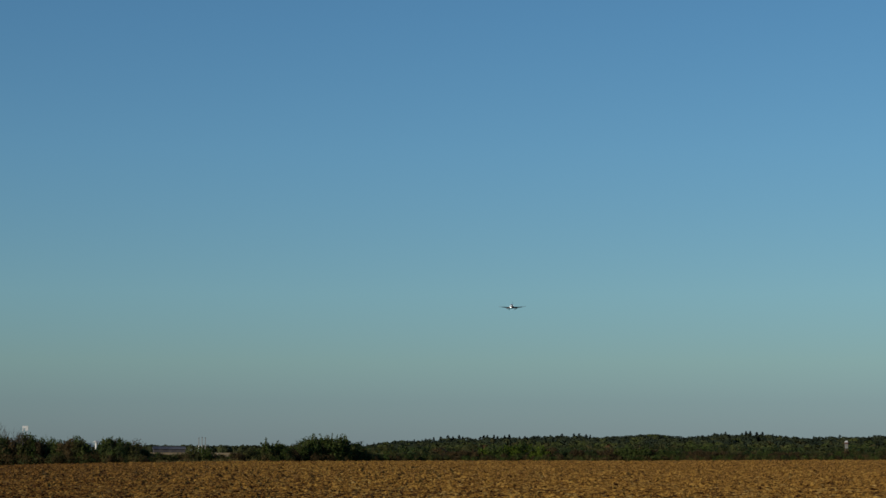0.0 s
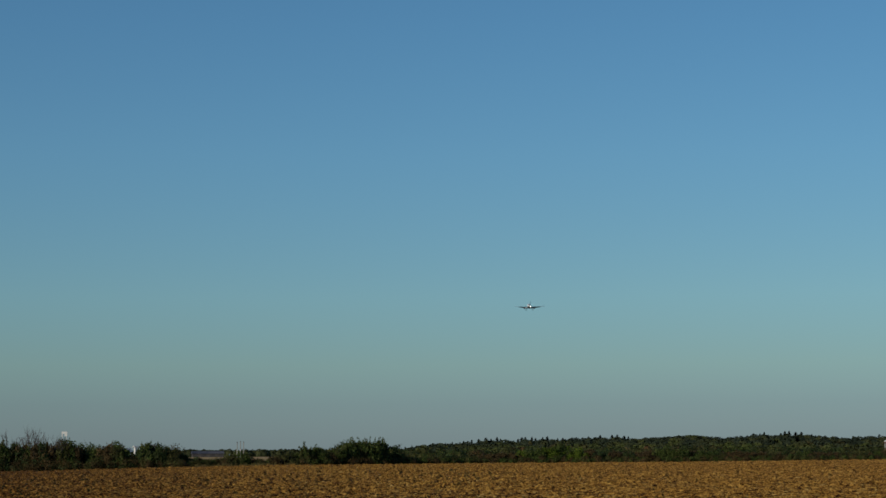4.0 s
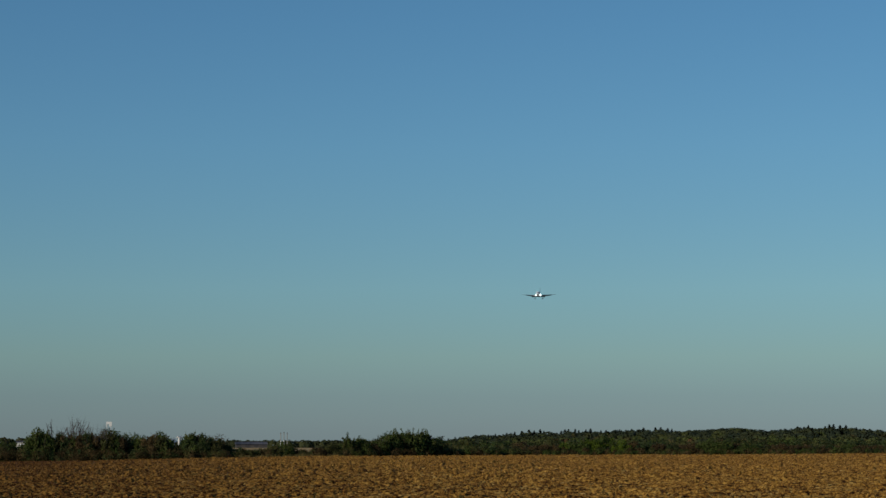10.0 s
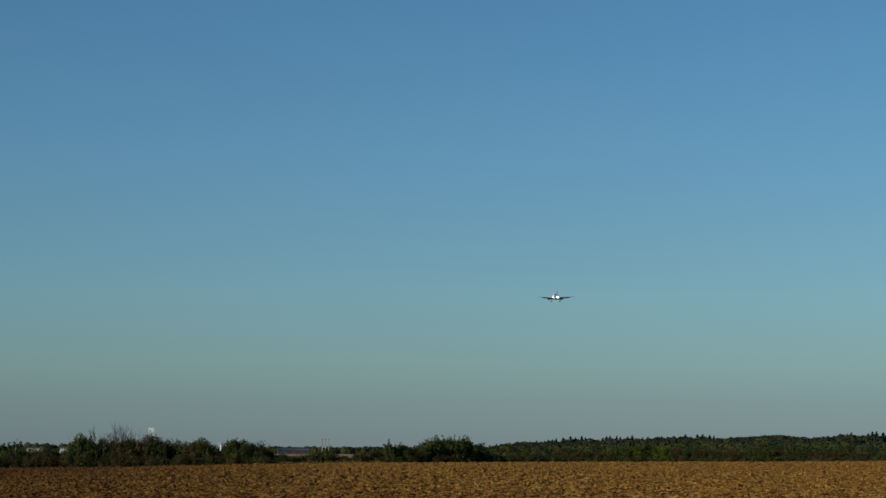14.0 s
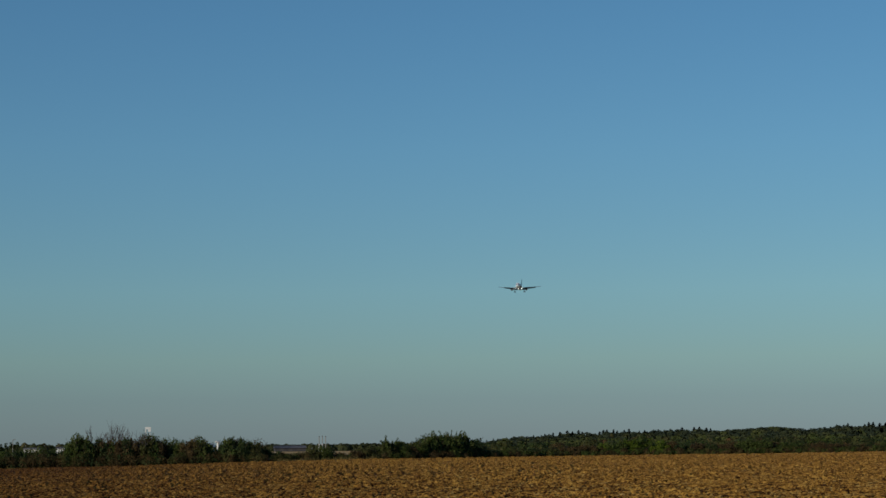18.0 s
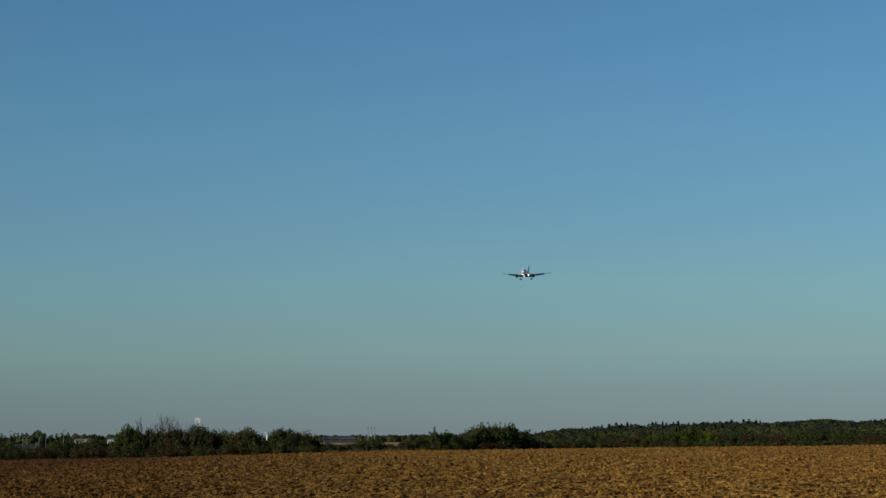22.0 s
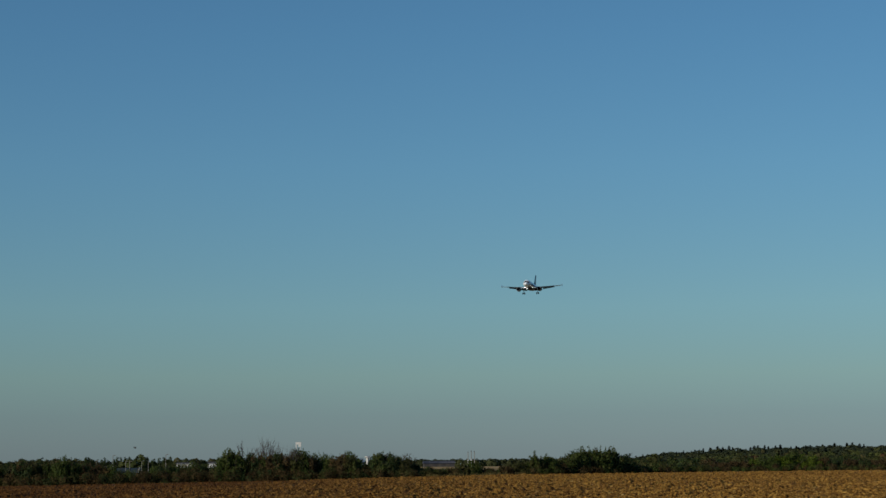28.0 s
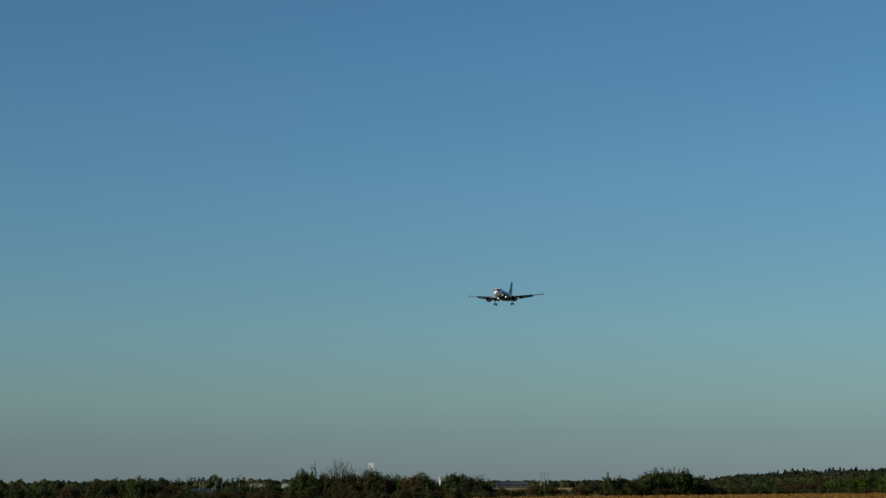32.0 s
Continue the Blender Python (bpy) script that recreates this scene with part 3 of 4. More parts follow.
def build_woods():
    rng = np.random.default_rng(77)
    spruce = [conifer(11, 0.17), conifer(12, 0.22), conifer(13, 0.2)]
    leafy = [broadleaf(21, "dark", "dark green broadleaf tree at the edge of the woods"), broadleaf(22, "green", "green broadleaf tree at the edge of the woods"),
             broadleaf(23, "olive", "olive-green broadleaf tree at the edge of the woods")]
    az = (-2.3, -1.3, 0, 2, 3.6, 4.7, 5.8, 6.6, 7.4, 8.4, 9.1, 9.7, 11, 12.2, 19)
    top = (0.24, 0.38, 0.46, 0.51, 0.56, 0.44, 0.51, 0.48, 0.56, 0.64, 0.56, 0.50, 0.49, 0.56, 0.56)
    for d, share, pine, gap in ((820, 0.72, 0.2, 8.0), (950, 0.86, 0.5, 6.0), (1085, 1.0, 0.9, 3.0)):
        a = -2.3
        while a < 18:
            dd = d + 25 * rng.random()
            el = float(np.interp(a, az, top)) * share
            h = max(2.5, top_height(a, dd, el) * ((0.76 + 0.25 * rng.random() ** 1.3) if not 4.5 < a < 6.6 else 0.9))
            if rng.random() < pine and not 4.5 < a < 6.6:
                place(spruce[int(rng.integers(3))], a, dd, h, 12, 1.4 + 0.9 * rng.random(), 6.28 * rng.random(), "conifers of the woods", USED)
            else:
                place(leafy[int(rng.integers(3))], a, dd, h * 0.95, 9.6, 0.9 + 0.4 * rng.random(), 6.28 * rng.random(), "broadleaf trees of the woods", USED)
            a += math.degrees(gap * (0.6 + 0.8 * rng.random()) / dd)
    a = -22.0
    while a < -2:
        dd = 1250 + 40 * rng.random()
        which = spruce[int(rng.integers(3))] if rng.random() < 0.4 else leafy[int(rng.integers(3))]
        place(which, a, dd, top_height(a, dd, 0.14 + 0.05 * rng.random()), 12 if which in spruce else 9.6, 1.3, 6.28 * rng.random(), "distant trees", USED)
        a += 0.3 * (0.5 + rng.random())
    # the rows of trees behind the houses
    a = -22.5
    while a < -13.6:
        dd = 650 + 30 * rng.random()
        el = 0.22 + 0.08 * rng.random() if not -17.2 < a < -15.1 else 0.0 + 0.08 * rng.random()
        which = leafy[int(rng.integers(3))]
        place(which, a, dd, top_height(a, dd, el), 12 if which in spruce else 9.6, 1.6, 6.28 * rng.random(), "trees behind the houses", USED)
        a += 0.11 * (0.6 + 0.8 * rng.random())
    # the row of slim trees by the houses
    columnar = [columnar_tree(14, "dark"), columnar_tree(15, "dark")]
    a = -19.5
    while a < -15.0:
        el = 0.24 + 0.1 * rng.random() if a > -17.6 else 0.14 + 0.12 * rng.random()
        place(columnar[int(rng.integers(2))], a, 420, top_height(a, 420, el), 12, 1.15 + 0.5 * rng.random(), 6.28 * rng.random(), "slim trees by the houses", USED)
        a += (0.10 if a > -17.6 else 0.3) * (0.6 + 0.9 * rng.random())
    for a, el, w in ((-18.05, 0.28, 1.6), (-16.05, 0.50, 1.25), (-14.3, 0.2, 1.2), (-17.9, 0.22, 1.4), (-15.9, 0.22, 1.3)):
        place(leafy[1], a, 410, top_height(a, 410, el), 9.6, w, 6.28 * rng.random(), "trees by the houses", USED)


# ---- far woods, field margin, clods ----
def cloud_object(name, blobs, count, size, mat, label, category, seed):
    verts, faces, nrm = leaf_cloud(np.random.default_rng(seed), blobs, count, size, 0.84, loose=0.2, round_off=0.95, lift_up=0.45)
    ob = mesh_object(name, verts, faces, mat, normals=nrm)
    return tagged(ob, label, category, kind="stuff")


def build_far_woods():
    rng = np.random.default_rng(5)
    az = (-2.3, -1.3, 0, 2, 3.6, 4.7, 5.8, 6.6, 7.4, 8.4, 9.1, 9.7, 11, 12.2, 19)
    top = (0.16, 0.31, 0.38, 0.43, 0.48, 0.43, 0.51, 0.45, 0.50, 0.57, 0.51, 0.46, 0.45, 0.50, 0.51)
    kinds = (("woods_dark", "dark"), ("woods_green", "green"), ("woods_olive", "olive"), ("woods_needle", None), ("woods_russet", "russet"))
    groups = [[] for k in kinds]
    for d, share, w in ((600, 0.40, (4, 4, 2, 0, 1)), (700, 0.55, (4, 4, 1, 1, 0)), (810, 0.70, (4, 2, 0.4, 4, 0)), (930, 0.85, (4, 1, 0.1, 8, 0)), (1060, 0.98, (3, 0.5, 0, 10, 0))):
        p = np.array(w) / sum(w)
        a = -2.4
        while a < 19:
            dd = d + 40 * rng.random()
            el = float(np.interp(a, az, top)) * share
            h = max(1.5, top_height(a, dd, el) * ((0.80 + 0.17 * rng.random()) if not 4.5 < a < 6.6 else 0.97))
            x, y, z = spot(a, dd)
            k = int(rng.choice(5, p=p))
            r = 1.7 + 1.7 * rng.random()
            groups[k].append(((x, y, z + h - r * 0.8), (r, r, r * 0.9)))
            groups[k].append(((x + rng.normal(), y, z + 0.5 * h), (r * 1.2, r, 0.5 * h)))
            a += math.degrees(2.6 * (0.6 + 0.8 * rng.random()) / dd)
    for (name, leaf), blobs in zip(kinds, groups):
        cloud_object(name, blobs, len(blobs) * 220, 0.74, WOOD[leaf or "needle"], "dense mixed woods rising behind the field", "woods", 7)
    # low shrubs between the field and the woods
    blobs = {"green": [], "dark": [], "olive": [], "russet": []}
    for k in range(420):
        a = -2.4 + 21.5 * rng.random()
        x, y, z = spot(a, edge(a) + 15 + 120 * rng.random())
        r = 0.8 + 0.9 * rng.random()
        blobs[("green", "dark", "olive", "russet")[int(value_noise(np.array(a * 1.3), np.array(0.5), 9) * 3.99)]].append(((x, y, z + r * 0.8), (1.5 * r, 1.2 * r, r)))
    for leaf, b in blobs.items():
        if b:
            cloud_object("scrub_" + leaf, b, len(b) * 60, 0.45, LEAF[leaf], "low scrub between the field and the woods", "scrub", 8)
    # the distant tree line behind the gap in the hedge
    blobs = []
    a = -23.0
    while a < -1.8:
        dd = 1240 + 30 * rng.random()
        h = top_height(a, dd, 0.13 + 0.035 * rng.random())
        x, y, z = spot(a, dd)
        blobs.append(((x, y, z + 0.5 * h), (1.6 + rng.random(), 1.5, 0.52 * h)))
        a += 0.085 * (0.6 + 0.8 * rng.random())
    cloud_object("distant_woods", blobs, len(blobs) * 150, 0.9, WOOD["dark"], "distant dark line of trees", "woods", 9)


def undergrowth(tops, leaves, back, seed, step, count, size, label):
    """A row of growth that runs together, behind or before the hedge; tops: (azimuth, elevation of the top)."""
    rng = np.random.default_rng(seed)
    blobs = {leaf: [] for leaf in leaves}
    a = tops[0][0]
    while a < tops[-1][0]:
        d = edge(a) + back + 1.5 * rng.random()
        h = max(0.7, top_height(a, d, float(np.interp(a, [t[0] for t in tops], [t[1] for t in tops]))) * (0.85 + 0.2 * rng.random()))
        x, y, z = spot(a, d)
        r = 0.55 * h + 0.3
        for k in range(5):
            q = r * (0.35 + 0.3 * rng.random())
            blobs[leaves[int(rng.integers(len(leaves)))]].append(((x + 0.6 * r * rng.normal(), y + 0.4 * r * rng.normal(), z + h * (0.2 + 0.6 * rng.random())), (q, q, min(q, 0.45 * h))))
        a += math.degrees(r * 2 * step / d) * (0.7 + 0.6 * rng.random())
    for leaf, b in blobs.items():
        verts, faces, nrm = leaf_cloud(rng, b, len(b) * count, size, 0.3, ragged=0.4, round_off=0.4, lift_up=0.4)
        tagged(mesh_object("undergrowth", verts, faces, LEAF[leaf], normals=nrm), label, "undergrowth", kind="stuff")


def build_undergrowth():
    undergrowth([(-2.3, 0.06), (0, 0.12), (3, 0.16), (6, 0.16), (9, 0.14), (13, 0.14), (19, 0.14)], ["dark", "green", "olive"], 45, 9, 0.5, 160, 0.24, "tangled growth between the hedge and the woods")
    undergrowth([(-23, 0.0), (-19, 0.06), (-17, 0.03), (-16.4, -0.15), (-15.6, -0.15), (-15, 0.0), (-13.8, 0.0)], ["dark", "olive"], 14, 10, 0.5, 160, 0.22, "tangled growth behind the field hedge")
    undergrowth([(-13.6, 0.25), (-13.2, 0.29), (-12.4, 0.29), (-11.5, 0.32), (-10.9, 0.2), (-10.4, 0.19), (-10.1, 0.24), (-9.95, 0.1), (-9.86, -0.05), (-9.55, -0.05), (-9.45, 0.1), (-9.0, 0.22), (-8.3, 0.08)], ["dark", "green", "russet"], 9, 11, 0.5, 160, 0.22, "tangled growth behind the field hedge")
    undergrowth([(-23, -0.25), (-19, -0.22), (-16.5, -0.16), (-14, -0.12), (-12, -0.08), (-10, -0.1), (-8.2, -0.14)], ["russet", "olive", "russet", "dark"], -0.8, 21, 0.45, 150, 0.15, "low russet growth at the foot of the hedge")
    undergrowth([(-5.1, -0.1), (-4.0, -0.04), (-2.6, -0.1)], ["russet", "olive", "green"], -0.8, 22, 0.45, 150, 0.15, "low russet growth at the foot of the hedge")
    undergrowth([(-2.4, -0.14), (2, -0.1), (7, -0.1), (13, -0.08), (19, -0.08)], ["russet", "olive", "green"], -0.8, 23, 0.6, 150, 0.15, "low dry growth before the woods")


def build_margin():
    """Tufts of dry grass along the field's far edge."""
    rng = np.random.default_rng(15)
    verts, faces = [], []
    for k in range(12000):
        a = -24 + 43 * rng.random()
        d = edge(a) - 0.6 + 4.5 * rng.random() ** 1.6
        p = way(a) * d
        h = 0.3 + 0.6 * rng.random() ** 2.2
        foot = float(ground_z(p.x, p.y))
        for j in range(3):
            t = rng.random() * 6.28
            w, lean = 0.09 + 0.1 * rng.random(), rng.normal(size=2) * 0.22
            i = len(verts)
            verts += [(p.x - w * math.cos(t), p.y - w * math.sin(t), foot - 0.02), (p.x + w * math.cos(t), p.y + w * math.sin(t), foot - 0.02),
                      (p.x + lean[0], p.y + lean[1], h * (0.7 + 0.5 * rng.random()) + foot)]
            faces.append((i, i + 1, i + 2))
    tagged(mesh_object("grass", verts, faces, GRASS), "dry yellowed grass along the field's edge", "grass", kind="stuff")


def clod_mesh(seed):
    rng = np.random.default_rng(seed)
    bm = bmesh.new()
    bmesh.ops.create_icosphere(bm, subdivisions=1, radius=1)
    for v in bm.verts:
        v.co *= 0.7 + 0.55 * rng.random()
        v.co.z *= 0.75
    me = bpy.data.meshes.new("clod")
    bm.to_mesh(me)
    bm.free()
    me.materials.append(CLOD)
    return me


def build_clods(field):
    rng = np.random.default_rng(31)
    shapes = [clod_mesh(k) for k in range(6)]
    for k in range(300):
        a, d = -21 + 27 * rng.random(), 49 + 22 * rng.random()
        p = way(a) * d
        s = 0.025 + 0.045 * rng.random() ** 3
        ob = new("clod", shapes[int(rng.integers(6))])
        ob.parent = field
        ob.matrix_basis = Matrix.LocRotScale((p.x, p.y, -0.15 + 0.3 * s), Euler((rng.normal() * 0.4, rng.normal() * 0.4, 6.28 * rng.random())),
                                             (s * (1.0 + 0.9 * rng.random()), s, s * (0.5 + 0.4 * rng.random())))
    base = [(np.array([v.co[:] for v in m.vertices]), np.array([f.vertices[:] for f in m.polygons])) for m in shapes]
    verts, faces, n = [], [], 0
    for k in range(36000):
        a = -24 + 42 * rng.random()
        d = 1 / (1 / 50 - (1 / 50 - 1 / 230) * rng.random() ** 0.8)
        p = way(a) * d
        s = (0.018 + 0.028 * rng.random() ** 2.5) * (1 + d / 80)
        v, f = base[int(rng.integers(6))]
        t = 6.28 * rng.random()
        rot = np.array([[math.cos(t), -math.sin(t), 0], [math.sin(t), math.cos(t), 0], [0, 0, 1]])
        verts.append((v * (s * (1.0 + 1.1 * rng.random()), s, s * (0.55 + 0.5 * rng.random()))) @ rot.T + (p.x, p.y, -0.16 + 0.45 * s + float(dip(p.x, p.y))))
        faces.append(f + n)
        n += len(v)
    ob = mesh_object("clods", np.concatenate(verts), np.concatenate(faces), CLOD, field)
    tagged(ob, "loose clods of brown soil", kind="stuff")


# ---- houses and fixtures beyond the hedge ----
def facing(az, d, turn=0.0):
    """A pose on the ground there, whose -y side faces the eye, turned by some degrees."""
    return pose(*spot(az, d), 0, 0, -az + turn)


def house(az, d, w, deep, wall, roof_h, turn, wall_mat, roof_mat, label, gable_front=False):
    thing = new("house")
    bm = bmesh.new()
    box(bm, -w / 2, w / 2, -deep / 2, deep / 2, -0.3, wall)
    part("wall", bm, wall_mat, thing)
    bm = bmesh.new()
    e = 0.35
    if gable_front:
        loft(bm, [[(-w / 2 - e, y, wall - 0.1), (0, y, wall + roof_h), (w / 2 + e, y, wall - 0.1), (0, y, wall + roof_h - 0.25)] for y in (-deep / 2 - e, deep / 2 + e)])
        part("roof", bm, roof_mat, thing)
        bm = bmesh.new()
        loft(bm, [[(-w / 2, y, wall), (0, y, wall + roof_h - 0.25), (w / 2, y, wall)] for y in (-deep / 2, deep / 2)])
        part("gable", bm, wall_mat, thing)
    else:
        loft(bm, [[(x, -deep / 2 - e, wall - 0.1), (x, 0, wall + roof_h), (x, deep / 2 + e, wall - 0.1)] for x in (-w / 2 - e, w / 2 + e)])
        part("roof", bm, roof_mat, thing)
    n = max(2, int(w / 2.2))
    if w < 2:
        bm = bmesh.new()
        box(bm, -0.3 * w, 0.3 * w, -deep / 2 - 0.04, -deep / 2 + 0.02, 0, 1.9)
        part("door", bm, DARKMETAL, thing)
    for k in range(n if w >= 2 else 0):
        x = -w / 2 + w * (k + 0.5) / n
        bm = bmesh.new()
        y = -deep / 2
        if k == n // 2:
            box(bm, x - 0.5, x + 0.5, y - 0.05, y + 0.02, 0.0, 2.05)
            part("door", bm, DARKMETAL, thing)
            continue
        for x0, x1, z0, z1 in ((x - 0.6, x + 0.6, 2.05, 2.15), (x - 0.6, x + 0.6, 0.9, 1.0), (x - 0.6, x - 0.5, 1.0, 2.05), (x + 0.5, x + 0.6, 1.0, 2.05)):
            box(bm, x0, x1, y - 0.05, y + 0.02, z0, z1)
        frame_ob = part("window_frame", bm, WHITE, thing)
        bm = bmesh.new()
        box(bm, x - 0.5, x + 0.5, y - 0.02, y + 0.02, 1.0, 2.05)
        part("pane", bm, GLASS, frame_ob)
    if gable_front:
        thing.matrix_basis = facing(az, d, turn)
        return tagged(thing, label, "house")
    bm = bmesh.new()
    box(bm, w * 0.22, w * 0.22 + 0.5, -0.25, 0.25, wall + roof_h * 0.5, wall + roof_h + 0.5)
    part("chimney", bm, ROOFTILE, thing)
    thing.matrix_basis = facing(az, d, turn)
    return tagged(thing, label, "house")


def build_fixtures():
    house(-14.65, 600, 4.7, 6, 3.2, 0.35, -12, PLASTER, ROOFTILE, "low white house with a dark roof behind the hedge")
    house(-13.85, 600, 3.4, 6, 3.2, 0.5, -8, WHITE, ROOFTILE, "small white house half hidden behind bushes")
    house(-16.78, 560, 1.2, 4, 3.0, 0.5, 20, GREYMETAL, ROOFTILE, "narrow grey hut among slim trees")
    house(-9.61, 480, 0.45, 0.5, 4.3, 0.3, -42, PLASTER, PLASTER, "tall narrow white gabled shed seen between bushes", True)
    house(-9.79, 470, 0.6, 0.7, 3.3, 0.7, -42, PLASTER, PLASTER, "narrow white gabled building seen between bushes", True)
    # the long hall with a blue-grey roof
    hall = new("farm_hall")
    bm = bmesh.new()
    box(bm, -8.2, 8.2, -5, 5, -0.6, 1.9)
    part("wall", bm, ROOFTILE, hall)
    bm = bmesh.new()
    loft(bm, [[(x, -5.5, 1.8), (x, 0, 3.2), (x, 5.5, 1.8)] for x in (-8.6, 8.6)])
    part("roof", bm, ROOFWORN, hall, "weathered blue-grey roof")
    for k in range(3):
        bm = bmesh.new()
        box(bm, -5.6 + 4.6 * k, -3.6 + 4.6 * k, -5.06, -4.96, 0, 1.75)
        part("sliding_door", bm, DARKMETAL, hall)
    hall.matrix_basis = facing(-7.62, 1100, 4)
    tagged(hall, "long low hall with a weathered roof beyond the fields", "hall")
    # three slim stacks
    first = None
    for a, h, low in ((-6.80, 7.5, True), (-6.71, 7.8, True), (-6.62, 7.6, False)):
        stack = new("chimney_stack")
        bm = bmesh.new()
        rod(bm, (0, 0, -0.3), (0, 0, h * 0.55), 0.25, 0.22, 10)
        part("base", bm, PLASTER if low else POSTGREY, stack, "pale lower part" if low else "")
        bm = bmesh.new()
        rod(bm, (0, 0, h * 0.55), (0, 0, h), 0.17, 0.15, 10)
        part("shaft", bm, POSTGREY, stack)
        bm = bmesh.new()
        rod(bm, (0, 0, h - 0.3), (0, 0, h + 0.1), 0.2, 0.2, 10)
        part("collar", bm, DARKMETAL, stack)
        stack.matrix_basis = facing(a, 900)
        tagged(stack, "slim grey chimney stack beyond the fields", "chimney", "three stacks")
    # pale posts by the houses
    post = new("lamp_post")
    bm = bmesh.new()
    rod(bm, (0, 0, -0.3), (0, 0, 4.6), 0.06, 0.045, 8)
    part("pole", bm, POSTGREY, post)
    bm = bmesh.new()
    rod(bm, (0, 0, 4.55), (0.25, 0, 4.6), 0.04, 0.03, 6)
    part("arm", bm, POSTGREY, post)
    bm = bmesh.new()
    box(bm, 0.15, 0.45, -0.1, 0.1, 4.58, 4.66)
    part("lamp_head", bm, POSTGREY, post)
    tagged(post, "pale slender lamp post by the houses", "lamp post", "lamp posts")
    for k, a in enumerate((-17.12, -16.67, -16.32, -16.21, -15.88, -15.70, -15.22)):
        m = facing(a, 366) @ Matrix.Scale(1.2 if a in (-16.67, -15.22) else 0.95, 4)
        if k:
            copy_thing(post, m)
        else:
            post.matrix_basis = m
    # the grey tunnel greenhouse
    house_g = new("greenhouse")
    bm = bmesh.new()
    tall = top_height(-16.42, 375, 0.0)
    arc = [(1.9 * math.cos(radians(q)), tall * math.sin(radians(q))) for q in range(0, 181, 15)]
    loft(bm, [[(x, c, s) for c, s in arc] for x in (-3.2, 3.2)])
    part("cover", bm, ROOFBLUE, house_g, "blue-grey sheet cover")
    bm = bmesh.new()
    loft(bm, [[(x, c * 1.05, s * 1.05) for c, s in arc] + [(x, c * 0.96, s * 0.96) for c, s in arc[::-1]] for x in (3.2, 3.32)])
    part("end_trim", bm, POSTGREY, house_g, "pale trim round the end")
    bm = bmesh.new()
    box(bm, 3.2, 3.26, -0.55, 0.55, 0, 1.8)
    part("door", bm, DARKMETAL, house_g)
    for k in range(5):
        bm = bmesh.new()
        x = -3 + 1.5 * k
        loft(bm, [[(x + o, c * 1.03, s * 1.03) for c, s in arc] + [(x + o, c * 0.97, s * 0.97) for c, s in arc[::-1]] for o in (0, 0.08)])
        part("hoop", bm, DARKMETAL, house_g)
    house_g.matrix_basis = facing(-16.42, 375, -12)
    tagged(house_g, "grey tunnel greenhouse with a pale-trimmed end behind the hedge", "greenhouse")
    # the pale sign on its posts
    sign = new("sign")
    top = top_height(-11.545, 362, 0.68)
    for x in (-0.37, 0.35):
        bm = bmesh.new()
        rod(bm, (x, 0.04, -0.3), (x, 0.04, top - 0.1), 0.06, 0.05, 8)
        part("post", bm, PLASTER, sign)
    bm = bmesh.new()
    for x0, x1, z0, z1 in ((-0.5, -0.34, 0.9, 0.3), (0.02, 0.5, 0.8, 0.3), (-0.53, 0.52, 0.3, 0.0), (-0.34, 0.02, 0.40, 0.3)):
        box(bm, x0, x1, -0.05, 0.0, top - z0, top - z1)
    part("panel", bm, PLASTER, sign, "pale panel with an opening")
    sign.matrix_basis = facing(-11.545, 362, -20)
    tagged(sign, "small pale sign panel high on two posts", "sign")
    # the raised white hide at the edge of the woods
    hide = new("raised_hide")
    d = edge(11.18) + 6
    for x in (-0.28, 0.28):
        for y in (-0.28, 0.28):
            bm = bmesh.new()
            rod(bm, (x * 1.3, y * 1.3, -0.2), (x, y, 2.9), 0.06, 0.05, 6)
            part("leg", bm, BRICKRED, hide)
    bm = bmesh.new()
    box(bm, -0.3, 0.3, -0.3, 0.3, 3.0, 4.0)
    part("cabin", bm, POSTGREY, hide, "weathered pale cabin")
    bm = bmesh.new()
    box(bm, -0.33, 0.33, -0.33, 0.33, 4.05, 4.4)
    part("band", bm, BRICKRED, hide, "faded red band")
    bm = bmesh.new()
    loft(bm, [[(-0.36, -0.36, 4.4), (0.36, -0.36, 4.4), (0.36, 0.36, 4.4), (-0.36, 0.36, 4.4)], [(-0.2, -0.2, 4.75), (0.2, -0.2, 4.75), (0.2, 0.2, 4.75), (-0.2, 0.2, 4.75)]])
    part("roof", bm, PLASTER, hide)
    bm = bmesh.new()
    for k in range(8):
        rod(bm, (-0.2, -0.62 + 0.02 * k, 0.3 * k + 0.2), (0.2, -0.62 + 0.02 * k, 0.3 * k + 0.2), 0.02, 0.02, 5)
    rod(bm, (-0.2, -0.68, 0), (-0.2, -0.5, 2.6), 0.03, 0.03, 5)
    rod(bm, (0.2, -0.68, 0), (0.2, -0.5, 2.6), 0.03, 0.03, 5)
    part("ladder", bm, BRICKRED, hide)
    hide.matrix_basis = facing(11.18, d, 15) @ Matrix.Scale(0.84, 4)
    tagged(hide, "white raised cabin on faded red legs before the woods", "raised hide")


